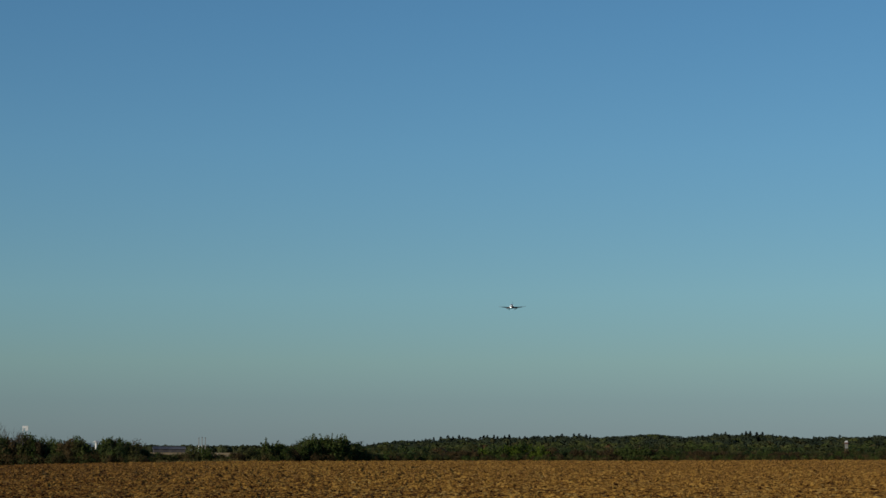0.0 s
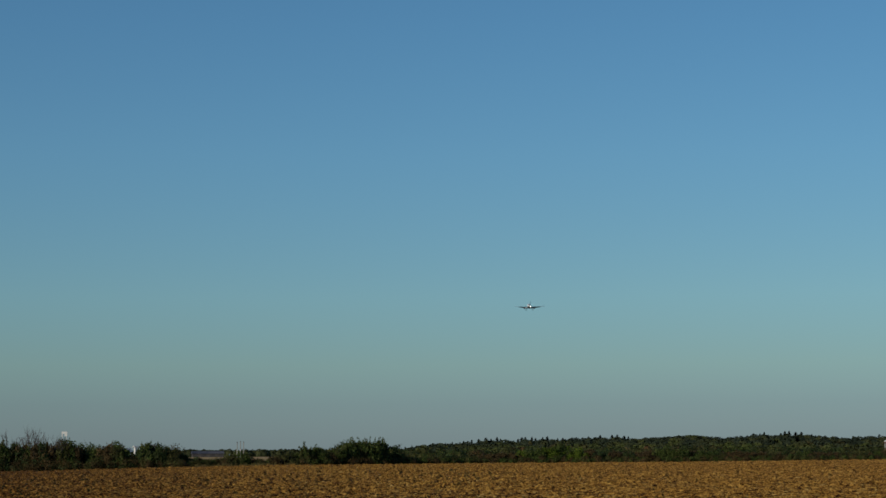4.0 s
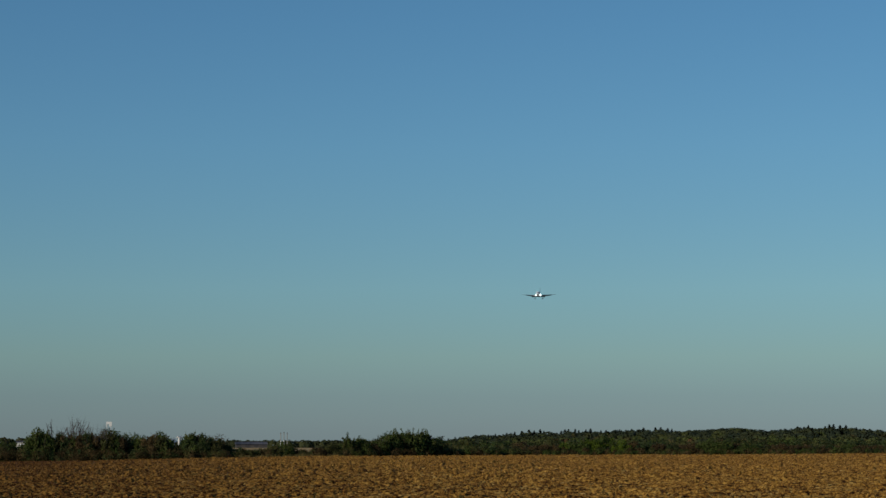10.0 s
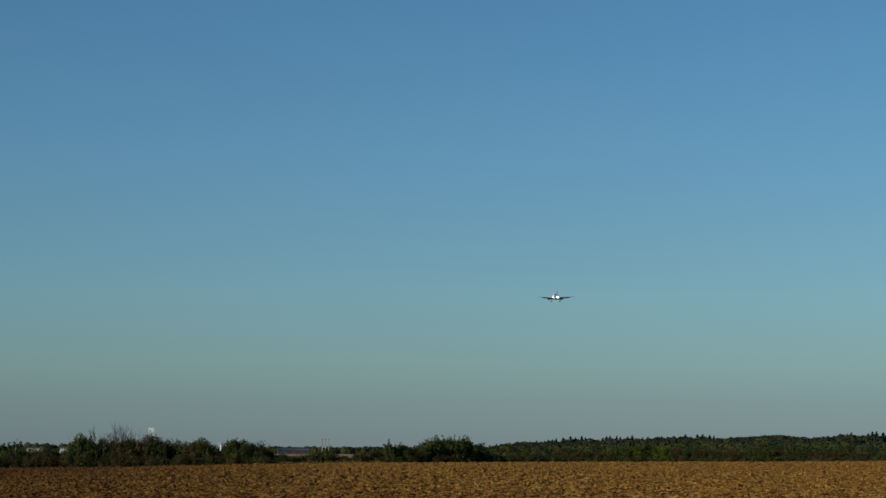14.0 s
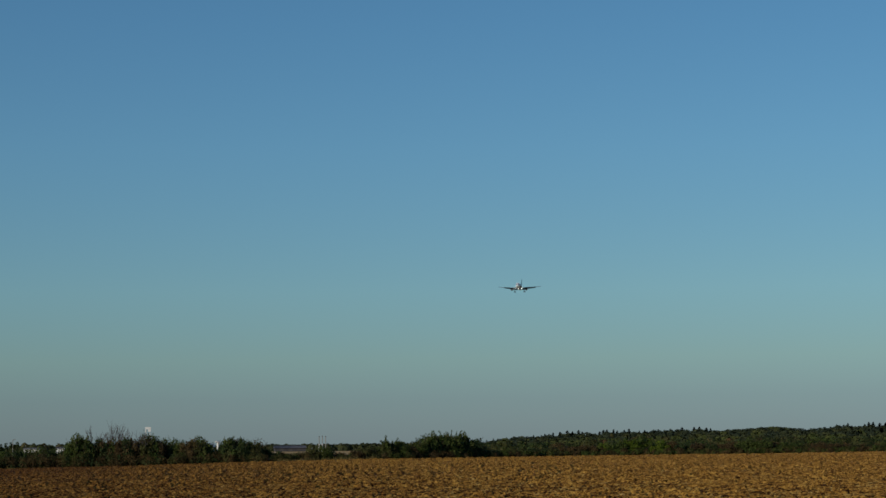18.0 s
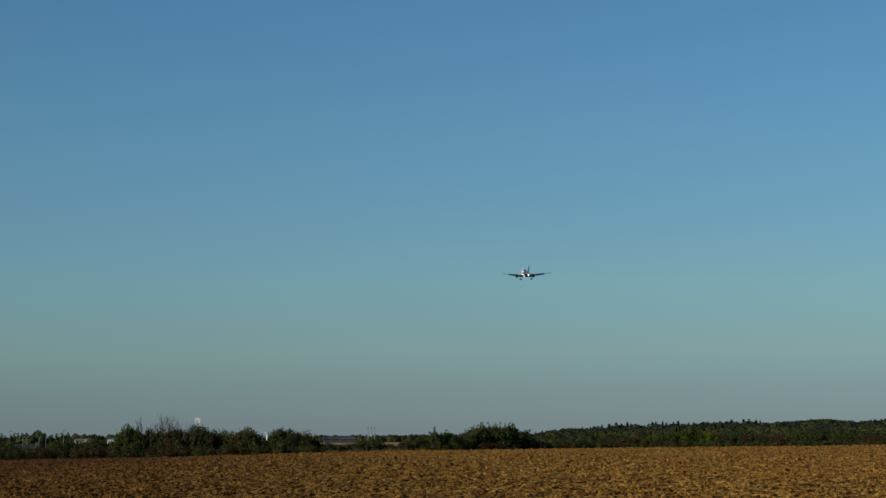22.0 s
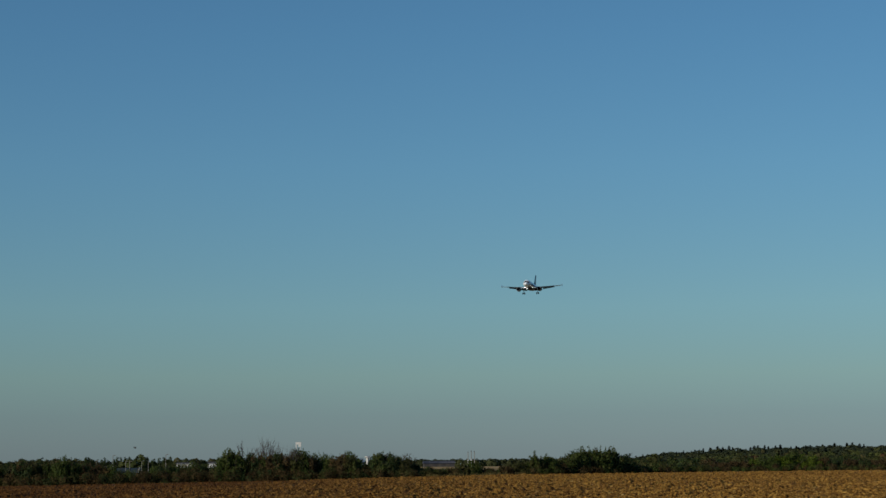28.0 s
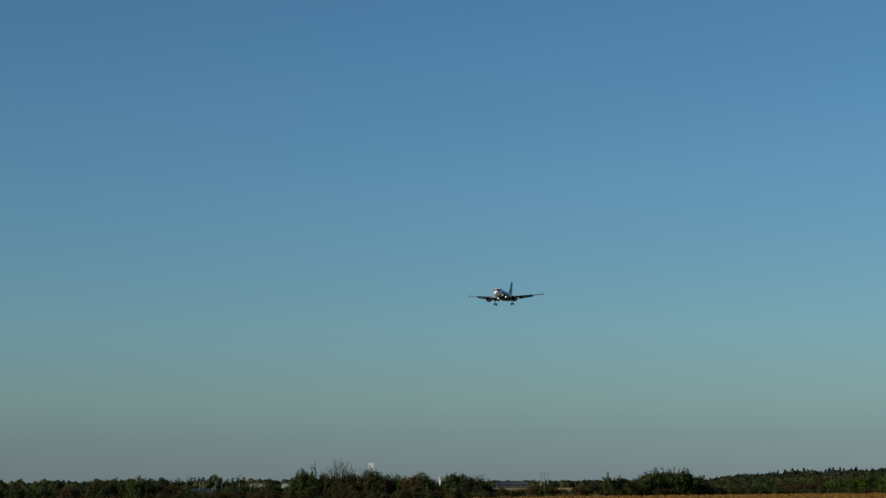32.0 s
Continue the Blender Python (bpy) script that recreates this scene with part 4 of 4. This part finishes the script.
# ---- airliner ----
PAINT = material("white aircraft paint", [(0.78, 0.86, 0.92), (0.83, 0.90, 0.95)], 0.3, scale=0.5, spec=0.5)
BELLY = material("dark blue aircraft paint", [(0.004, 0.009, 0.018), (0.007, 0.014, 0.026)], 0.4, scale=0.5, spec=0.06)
FINBLUE = material("deep teal fin paint", [(0.010, 0.064, 0.112), (0.015, 0.084, 0.145)], 0.35, scale=0.5, spec=0.15)
WINGGREY = material("dark grey wing paint", [(0.011, 0.015, 0.019), (0.018, 0.023, 0.028)], 0.45, scale=0.6, spec=0.06)
SLAT_SUNLIT = material("slat grey paled for sunlight", [(0.62, 0.66, 0.70), (0.70, 0.74, 0.78)], 0.4, scale=0.6, spec=0.3)
# the blue-grey imitates sky reflected on the outer wing
OUTER = material("wing paint with sky sheen in its colour", [(0.28, 0.43, 0.56), (0.34, 0.50, 0.63)], 0.4, scale=0.6, spec=0.3)
FLAPGREY = material("darker grey flap paint", [(0.012, 0.0132, 0.0144), (0.021, 0.0222, 0.0234)], 0.5, scale=0.8, spec=0.1)
LIPMETAL = material("pale metal lip", [(0.30, 0.31, 0.32), (0.40, 0.41, 0.42)], 0.5, 0.2, scale=1)
RUBBER = material("tyre rubber", [(0.015, 0.015, 0.015), (0.03, 0.03, 0.03)], 0.8, scale=3)
FAN = material("dark fan blades", [(0.008, 0.008, 0.009), (0.016, 0.016, 0.018)], 0.6, 0.0, scale=4, spec=0.1)
PILOTGLASS = material("black cockpit glass", [(0.006, 0.007, 0.008), (0.01, 0.011, 0.012)], 0.2, scale=1, spec=0.15)
BEAM = material("landing light", [(0.9, 0.9, 0.85), (1, 1, 1)], 0.4, glow=190.0)
TAXI = material("taxi light", [(0.9, 0.9, 0.85), (1, 1, 1)], 0.4, glow=8.0)

FUS = [(14.5, 0.06, -0.62), (14.25, 0.52, -0.60), (13.7, 0.86, -0.55), (13.1, 1.08, -0.48), (12.7, 1.36, -0.32), (12.2, 1.66, -0.14), (11.5, 1.83, -0.05), (10.4, 1.93, 0.0), (9.0, 1.97, 0.0),
       (-6.0, 1.97, 0.0), (-9.0, 1.88, 0.12), (-12.0, 1.58, 0.40), (-15.0, 1.08, 0.78), (-17.5, 0.62, 1.08), (-19.3, 0.22, 1.28)]


def fus_point(x, deg, off=1.0):
    """A point of the fuselage's skin; deg 0 is its left side, 90 its top."""
    xs = [f[0] for f in FUS][::-1]
    r = float(np.interp(x, xs, [f[1] for f in FUS][::-1])) * off
    c = float(np.interp(x, xs, [f[2] for f in FUS][::-1]))
    a = radians(deg)
    return (x, r * math.cos(a), c + r * math.sin(a))


def skin(x0, x1, d0, d1, off0=0.99, off1=1.012, n=2):
    """A thin curved plate on the fuselage."""
    bm = bmesh.new()
    rings = []
    for i in range(n + 1):
        x = x0 + (x1 - x0) * i / n
        ring = [fus_point(x, d0 + (d1 - d0) * k / n, off1) for k in range(n + 1)]
        ring += [fus_point(x, d1 + (d0 - d1) * k / n, off0) for k in range(n + 1)]
        rings.append(ring)
    loft(bm, rings)
    return bm


def airfoil(x, y, z, chord, thick, upright=False, twist=0.0):
    """A wing section: leading edge at x, running aft."""
    ring = []
    for c, h in ((0, 0), (0.03, 0.35), (0.15, 0.55), (0.35, 0.60), (0.7, 0.33), (1, 0.03), (1, -0.03), (0.7, -0.25), (0.35, -0.42), (0.15, -0.38), (0.03, -0.25)):
        dx, dz = -c * chord, h * thick * chord
        dx, dz = dx * math.cos(twist) + dz * math.sin(twist), dz * math.cos(twist) + dx * math.sin(twist)
        ring.append((x + dx, y + dz, z) if upright else (x + dx, y, z + dz))
    return ring


WING = ((1.5, 3.7, -1.30, 6.2), (6.4, 1.15, -0.88, 3.75), (16.7, -4.15, 0.55, 1.5))


def wing_at(y):
    ys = [w[0] for w in WING]
    return tuple(float(np.interp(y, ys, [w[k] for w in WING])) for k in (1, 2, 3))


def revolve(bm, profile, cy, cz, n=20, squash=1.0, closed=True):
    loft(bm, [[(x, cy + r * math.cos(6.28318 * k / n), cz + r * squash * math.sin(6.28318 * k / n)) for k in range(n)] for x, r in profile], closed)


def build_plane():
    plane = new("airliner")
    bm = bmesh.new()
    loft(bm, [[fus_point(x, k * 15) for k in range(24)] for x in (14.5, 14.25, 13.7, 13.1, 12.7, 12.2, 11.5, 10.4, 9.0, 4, -2, -6.0, -9.0, -12.0, -15.0, -17.5, -19.3)])
    fuselage = part("fuselage", bm, PAINT, plane, "glossy white fuselage", smooth=True)
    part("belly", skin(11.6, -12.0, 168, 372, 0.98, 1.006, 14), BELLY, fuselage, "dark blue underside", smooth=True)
    for d0, d1, x0, x1 in ((91, 122, 13.6, 12.45), (89, 58, 13.6, 12.45), (125, 150, 13.5, 12.4), (55, 30, 13.5, 12.4), (153, 170, 13.1, 11.9), (27, 10, 13.1, 11.9)):
        part("cockpit_window", skin(x0, x1, d0, d1, 0.99, 1.02), PILOTGLASS, fuselage)
    for side in (0, 180):
        s = 1 if side == 0 else -1
        for k in range(26):
            x = 9.2 - 0.72 * k
            part("cabin_window", skin(x, x - 0.24, side + s * 8, side + s * 18, 0.99, 1.006, 1), GLASS, fuselage)
        for x in (10.6, -11.2):
            part("cabin_door", skin(x, x - 0.85, side - s * 14, side + s * 34, 0.99, 1.005), PAINT, fuselage)
    bm = bmesh.new()
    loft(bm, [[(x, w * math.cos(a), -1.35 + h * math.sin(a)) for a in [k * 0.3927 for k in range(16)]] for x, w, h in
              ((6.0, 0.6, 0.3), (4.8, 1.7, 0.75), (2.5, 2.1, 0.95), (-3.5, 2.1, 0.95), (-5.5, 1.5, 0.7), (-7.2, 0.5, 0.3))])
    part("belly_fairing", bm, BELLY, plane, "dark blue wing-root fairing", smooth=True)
    for s in (1, -1):
        bm = bmesh.new()
        mid = (12.9, *wing_at(12.9))
        loft(bm, [airfoil(x, s * y, z, c, t) for (y, x, z, c), t in zip((*WING[:2], mid), (0.16, 0.135, 0.125))])
        wing = part("wing", bm, WINGGREY, plane, "grey swept wing", smooth=False)
        # outer span split off to carry the painted sky sheen
        bm = bmesh.new()
        loft(bm, [airfoil(x, s * y, z, c, t) for (y, x, z, c), t in zip((mid, WING[2]), (0.108, 0.105))])
        part("outer_panel", bm, OUTER, wing, "outer wing panel with sky sheen in its colour")
        for y0, y1 in ((2.2, 6.1), (6.6, 12.6)):
            bm = bmesh.new()
            rings = []
            for y in (y0, y1):
                x, z, c = wing_at(y)
                rings.append(airfoil(x - 0.86 * c, s * y, z - 0.045 * c, 0.27 * c, 0.18, twist=radians(36)))
            loft(bm, rings)
            part("flap", bm, FLAPGREY, wing, "lowered flap")
        for y0, y1 in ((2.6, 4.9), (6.6, 9.6), (9.7, 12.8)):
            bm = bmesh.new()
            rings = []
            for y in (y0, y1):
                x, z, c = wing_at(y)
                rings.append(airfoil(x + 0.09 * c, s * y, z - 0.035 * c, 0.14 * c, 0.3, twist=radians(-22)))
            loft(bm, rings)
            # inner slats get a paler colour in place of sunlight on them
            part("slat", bm, SLAT_SUNLIT if y0 < 6 else FLAPGREY, wing, "extended leading-edge slat")
        x, z, c = wing_at(14.3)
        bm = bmesh.new()
        loft(bm, [airfoil(wing_at(y)[0] - 0.98 * wing_at(y)[2], s * y, wing_at(y)[1], 0.22 * wing_at(y)[2], 0.15, twist=radians(6)) for y in (12.8, 16.2)])
        part("aileron", bm, OUTER, wing)
        for y in (3.9, 8.2, 11.6):
            x, z, c = wing_at(y)
            bm = bmesh.new()
            revolve(bm, [(x - 0.35 * c, 0.03), (x - 0.5 * c, 0.22), (x - 0.85 * c, 0.28), (x - 1.1 * c, 0.2), (x - 1.3 * c, 0.03)], s * y, z - 0.1 * c, 10, 1.2)
            part("flap_fairing", bm, WINGGREY, wing, smooth=True)
        bm = bmesh.new()
        v = [(-4.0, 0.12), (-5.3, 0.95), (-6.0, 1.0), (-5.85, 0.05), (-6.0, -0.65), (-5.5, -0.6)]
        loft(bm, [[(a, s * 16.7 + 0.04, 0.55 + b) for a, b in v], [(a, s * 16.7 - 0.04, 0.55 + b) for a, b in v]])
        part("wingtip_fence", bm, OUTER, wing, "pale wingtip fence")
        # engine
        cy, cz = s * 5.75, -2.2
        bm = bmesh.new()
        revolve(bm, [(4.55, 0.90), (5.1, 0.93), (5.28, 1.0), (5.2, 1.08), (4.8, 1.17), (3.6, 1.22), (2.2, 1.12), (1.25, 0.9), (1.2, 0.62), (0.55, 0.5), (0.5, 0.3), (-0.1, 0.06)], cy, cz)
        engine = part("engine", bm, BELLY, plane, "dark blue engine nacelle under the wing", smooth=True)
        bm = bmesh.new()
        revolve(bm, [(5.16, 0.96), (5.30, 1.0), (5.25, 1.07), (5.14, 1.10), (5.14, 1.07), (5.22, 1.01), (5.16, 0.96)], cy, cz, closed=False)
        part("intake_lip", bm, LIPMETAL, engine, "pale metal intake lip", smooth=True)
        for k in range(16):
            a = k * math.pi / 8
            bm = bmesh.new()
            p = [(4.62, 0.25, a), (4.72, 0.25, a + 0.22), (4.74, 0.9, a + 0.3), (4.6, 0.9, a + 0.05)]
            loft(bm, [[(x + o, cy + r * math.cos(q), cz + r * math.sin(q)) for x, r, q in p] for o in (0, 0.02)])
            part("fan_blade", bm, FAN, engine)
        bm = bmesh.new()
        revolve(bm, [(5.0, 0.02), (4.85, 0.16), (4.6, 0.28)], cy, cz, 12)
        part("spinner", bm, FAN, engine, smooth=True)
        bm = bmesh.new()
        loft(bm, [[(4.2, cy - 0.15, cz + 1.1), (4.2, cy + 0.15, cz + 1.1), (0.0, cy + 0.2, cz + 0.9), (0.0, cy - 0.2, cz + 0.9)],
                  [(1.7, cy - 0.15, -0.85), (1.7, cy + 0.15, -0.85), (-1.8, cy + 0.2, -0.95), (-1.8, cy - 0.2, -0.95)]])
        part("pylon", bm, PAINT, engine)
        # tailplane
        bm = bmesh.new()
        loft(bm, [airfoil(-13.3, s * 0.7, 0.85, 4.0, 0.11), airfoil(-16.4, s * 6.2, 1.45, 1.6, 0.1)])
        tail = part("tailplane", bm, WINGGREY, plane, "grey horizontal tailplane")
        bm = bmesh.new()
        loft(bm, [airfoil(-17.15, s * 1.2, 0.9, 1.0, 0.12), airfoil(-17.75, s * 6.0, 1.43, 0.5, 0.12)])
        part("elevator", bm, FLAPGREY, tail)
        # main gear
        leg = bmesh.new()
        rod(leg, (-1.3, s * 3.8, -0.9), (-1.3, s * 3.8, -2.7), 0.17, 0.17, 10)
        rod(leg, (-1.3, s * 3.8, -2.6), (-1.3, s * 3.8, -4.0), 0.11, 0.11, 10)
        rod(leg, (-1.3, s * 3.3, -3.95), (-1.3, s * 4.3, -3.95), 0.09, 0.09, 8)
        rod(leg, (-1.3, s * 3.8, -2.4), (-1.3, s * 2.2, -1.4), 0.08, 0.08, 8)
        gear = part("main_gear", leg, DARKMETAL, plane, "lowered main landing gear")
        for o in (-0.47, 0.47):
            bm = bmesh.new()
            bmesh.ops.create_cone(bm, cap_ends=True, segments=20, radius1=0.6, radius2=0.6, depth=0.44,
                                  matrix=pose(-1.3, s * 3.8 + o, -3.95, 90, 0, 0))
            bmesh.ops.bevel(bm, geom=[e for e in bm.edges if len(e.link_faces) == 2 and e.calc_face_angle() > 1], offset=0.09, segments=2, affect="EDGES")
            part("tyre", bm, RUBBER, gear)
        bm = bmesh.new()
        box(bm, -1.75, -0.85, s * 4.2 - 0.03, s * 4.2 + 0.03, -2.7, -1.15)
        part("gear_door", bm, WINGGREY, gear)
        bm = bmesh.new()
        r = 0.27 if s > 0 else 0.19
        revolve(bm, [(3.95, r), (4.02, r * 0.85), (4.05, 0.02)], s * 2.15, -1.35, 12)
        # hood and upright fins are added only to narrow the lamp's beam sideways
        hood = bmesh.new()
        revolve(hood, [(3.9, r * 1.2), (4.9, r * 1.2), (4.9, r * 1.05), (3.9, r * 1.05), (3.9, r * 1.2)], s * 2.15, -1.35, 14, closed=False)
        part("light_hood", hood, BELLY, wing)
        for k in range(-3, 4):
            fin = bmesh.new()
            w = math.sqrt(max(1e-4, r * r - (0.07 * k) ** 2))
            box(fin, 4.1, 4.46, s * 2.15 + 0.07 * k - 0.004, s * 2.15 + 0.07 * k + 0.004, -1.35 - w, -1.35 + w)
            part("louvre", fin, FAN, wing)
        part("landing_light", bm, BEAM, wing, "lit landing light")
    leg = bmesh.new()
    rod(leg, (9.7, 0, -1.7), (9.8, 0, -3.3), 0.1, 0.08, 10)
    rod(leg, (9.8, -0.3, -3.3), (9.8, 0.3, -3.3), 0.06, 0.06, 8)
    rod(leg, (9.75, 0, -2.6), (10.9, 0, -1.6), 0.05, 0.05, 8)
    lamp = bmesh.new()
    revolve(lamp, [(9.95, 0.16), (10.02, 0.13), (10.05, 0.02)], -0.05, -2.75, 12)
    gear = part("nose_gear", leg, GREYMETAL, plane, "lowered nose landing gear")
    part("taxi_light", lamp, TAXI, gear, "lit taxi light")
    for o in (-0.25, 0.25):
        bm = bmesh.new()
        bmesh.ops.create_cone(bm, cap_ends=True, segments=18, radius1=0.38, radius2=0.38, depth=0.24, matrix=pose(9.8, o, -3.3, 90, 0, 0))
        part("tyre", bm, RUBBER, gear)
        bm = bmesh.new()
        box(bm, 8.9, 10.6, o * 1.8 - 0.02, o * 1.8 + 0.02, -2.45, -1.8)
        part("gear_door", bm, PAINT, gear)
    bm = bmesh.new()
    loft(bm, [airfoil(-10.2, 0, 1.7, 6.6, 0.10, True), airfoil(-12.0, 0, 2.6, 5.2, 0.10, True), airfoil(-16.6, 0, 8.0, 2.4, 0.09, True)])
    fin = part("fin", bm, FINBLUE, plane, "deep teal tail fin")
    bm = bmesh.new()
    loft(bm, [airfoil(-15.9, 0, 2.2, 1.9, 0.10, True), airfoil(-18.4, 0, 7.9, 0.8, 0.10, True)])
    part("rudder", bm, FINBLUE, fin)
    return tagged(plane, "white and dark blue twin-engine airliner in the air, landing gear down", "airliner")


def build_insect():
    """A dark flying insect, 2 cm long, that crosses before the camera."""
    insect = new("insect")
    dark = material("dark insect shell", [(0.02, 0.018, 0.015), (0.04, 0.035, 0.03)], 0.5, scale=200)
    film = material("smoky insect wing", [(0.06, 0.055, 0.05), (0.09, 0.085, 0.08)], 0.5, scale=200)
    bm = bmesh.new()
    revolve(bm, [(0.003, 0.001), (0.001, 0.0045), (-0.005, 0.006), (-0.010, 0.004), (-0.012, 0.001)], 0, 0, 10)
    part("abdomen", bm, dark, insect, smooth=True)
    bm = bmesh.new()
    revolve(bm, [(0.010, 0.001), (0.009, 0.003), (0.006, 0.0045), (0.003, 0.003), (0.002, 0.001)], 0, 0, 10)
    part("head", bm, dark, insect, smooth=True)
    for s in (1, -1):
        bm = bmesh.new()
        shape = [(0.004, 0.003), (0.005, 0.012), (0.0, 0.016), (-0.005, 0.012), (-0.002, 0.003)]
        loft(bm, [[(x, s * y, z + 0.3 * y) for x, y in shape] for z in (0.003, 0.0034)])
        part("wing", bm, film, insect)
    return tagged(insect, "small dark flying insect in the air", "insect")


def motions():
    flown = ((0, 26, 4), (12.5, 27, 4), (13.4, 26, 8), (14.5, -40, 30), (16, 40, 20), (21.6, 26, 4), (22.3, 8, 0.6), (22.6, -5.4, 1.5), (22.8, -5.75, 1.46), (23.0, -5.89, 1.28), (23.1, -6.5, 2.41), (23.2, -7.55, 3.09),
             (23.3, -8.01, 3.56), (24.0, -11.1, 6.9), (24.5, -26, 12), (25.6, -6, 50), (26.7, 6, 15), (27.0, -5.38, 6.0), (27.6, -14.69, 1.71),
             (27.8, -17.13, 1.56), (27.9, -16.73, 1.02), (28.0, -16.07, 0.56), (28.2, -22, 0.4), (28.5, -27, 5), (29.0, 0.48, 8.5), (29.4, 20, 12), (32, 30, 14))
    walk(INSECT, [(t, Matrix.Translation(Vector((0, 0, EYE)) + way(az, el) * 15) @ pose(0, 0, 0, 0, 0, 150)) for t, az, el in flown])
    rows = []
    for t in range(0, 33, 2):
        rows.append((t, flight(t)))
    walk(PLANE, rows)


# how the airliner sways to the side and in height on its glide path, in metres, every two seconds
SWAY = (0.14, 0.21, 0.2, -0.63, -1.49, -1.59, -1.19, -0.2, 0.67, 0.36, -0.13, -0.51, -0.95, -1.04, -1.15, -0.65, 0.1)
HEAVE = (0.0, 0.21, 0.0, -0.38, -0.66, -0.45, -0.22, 0.0, 0.24, 0.0, -0.08, -0.39, -0.62, -0.8, -0.58, -0.47, -0.1)


def flight(t):
    x = -1.62413e-3 * t ** 3 + 8.87036e-2 * t ** 2 - 7.72263 * t + 87.417
    z = -2.26473e-4 * t ** 3 + 9.18665e-3 * t ** 2 - 3.15441 * t + 183.99
    side, lift = SWAY[int(t / 2)], HEAVE[int(t / 2)]
    return pose(x + side, 2570 - 52.513 * t, z + 1.1 + lift, 0.0, -2.0, 265.0)


build_ground()
FIELD = build_field()
build_hedges()
build_woods()
build_far_woods()
build_undergrowth()
build_fixtures()
build_margin()
PLANE = build_plane()
INSECT = build_insect()
build_clods(FIELD)
motions()
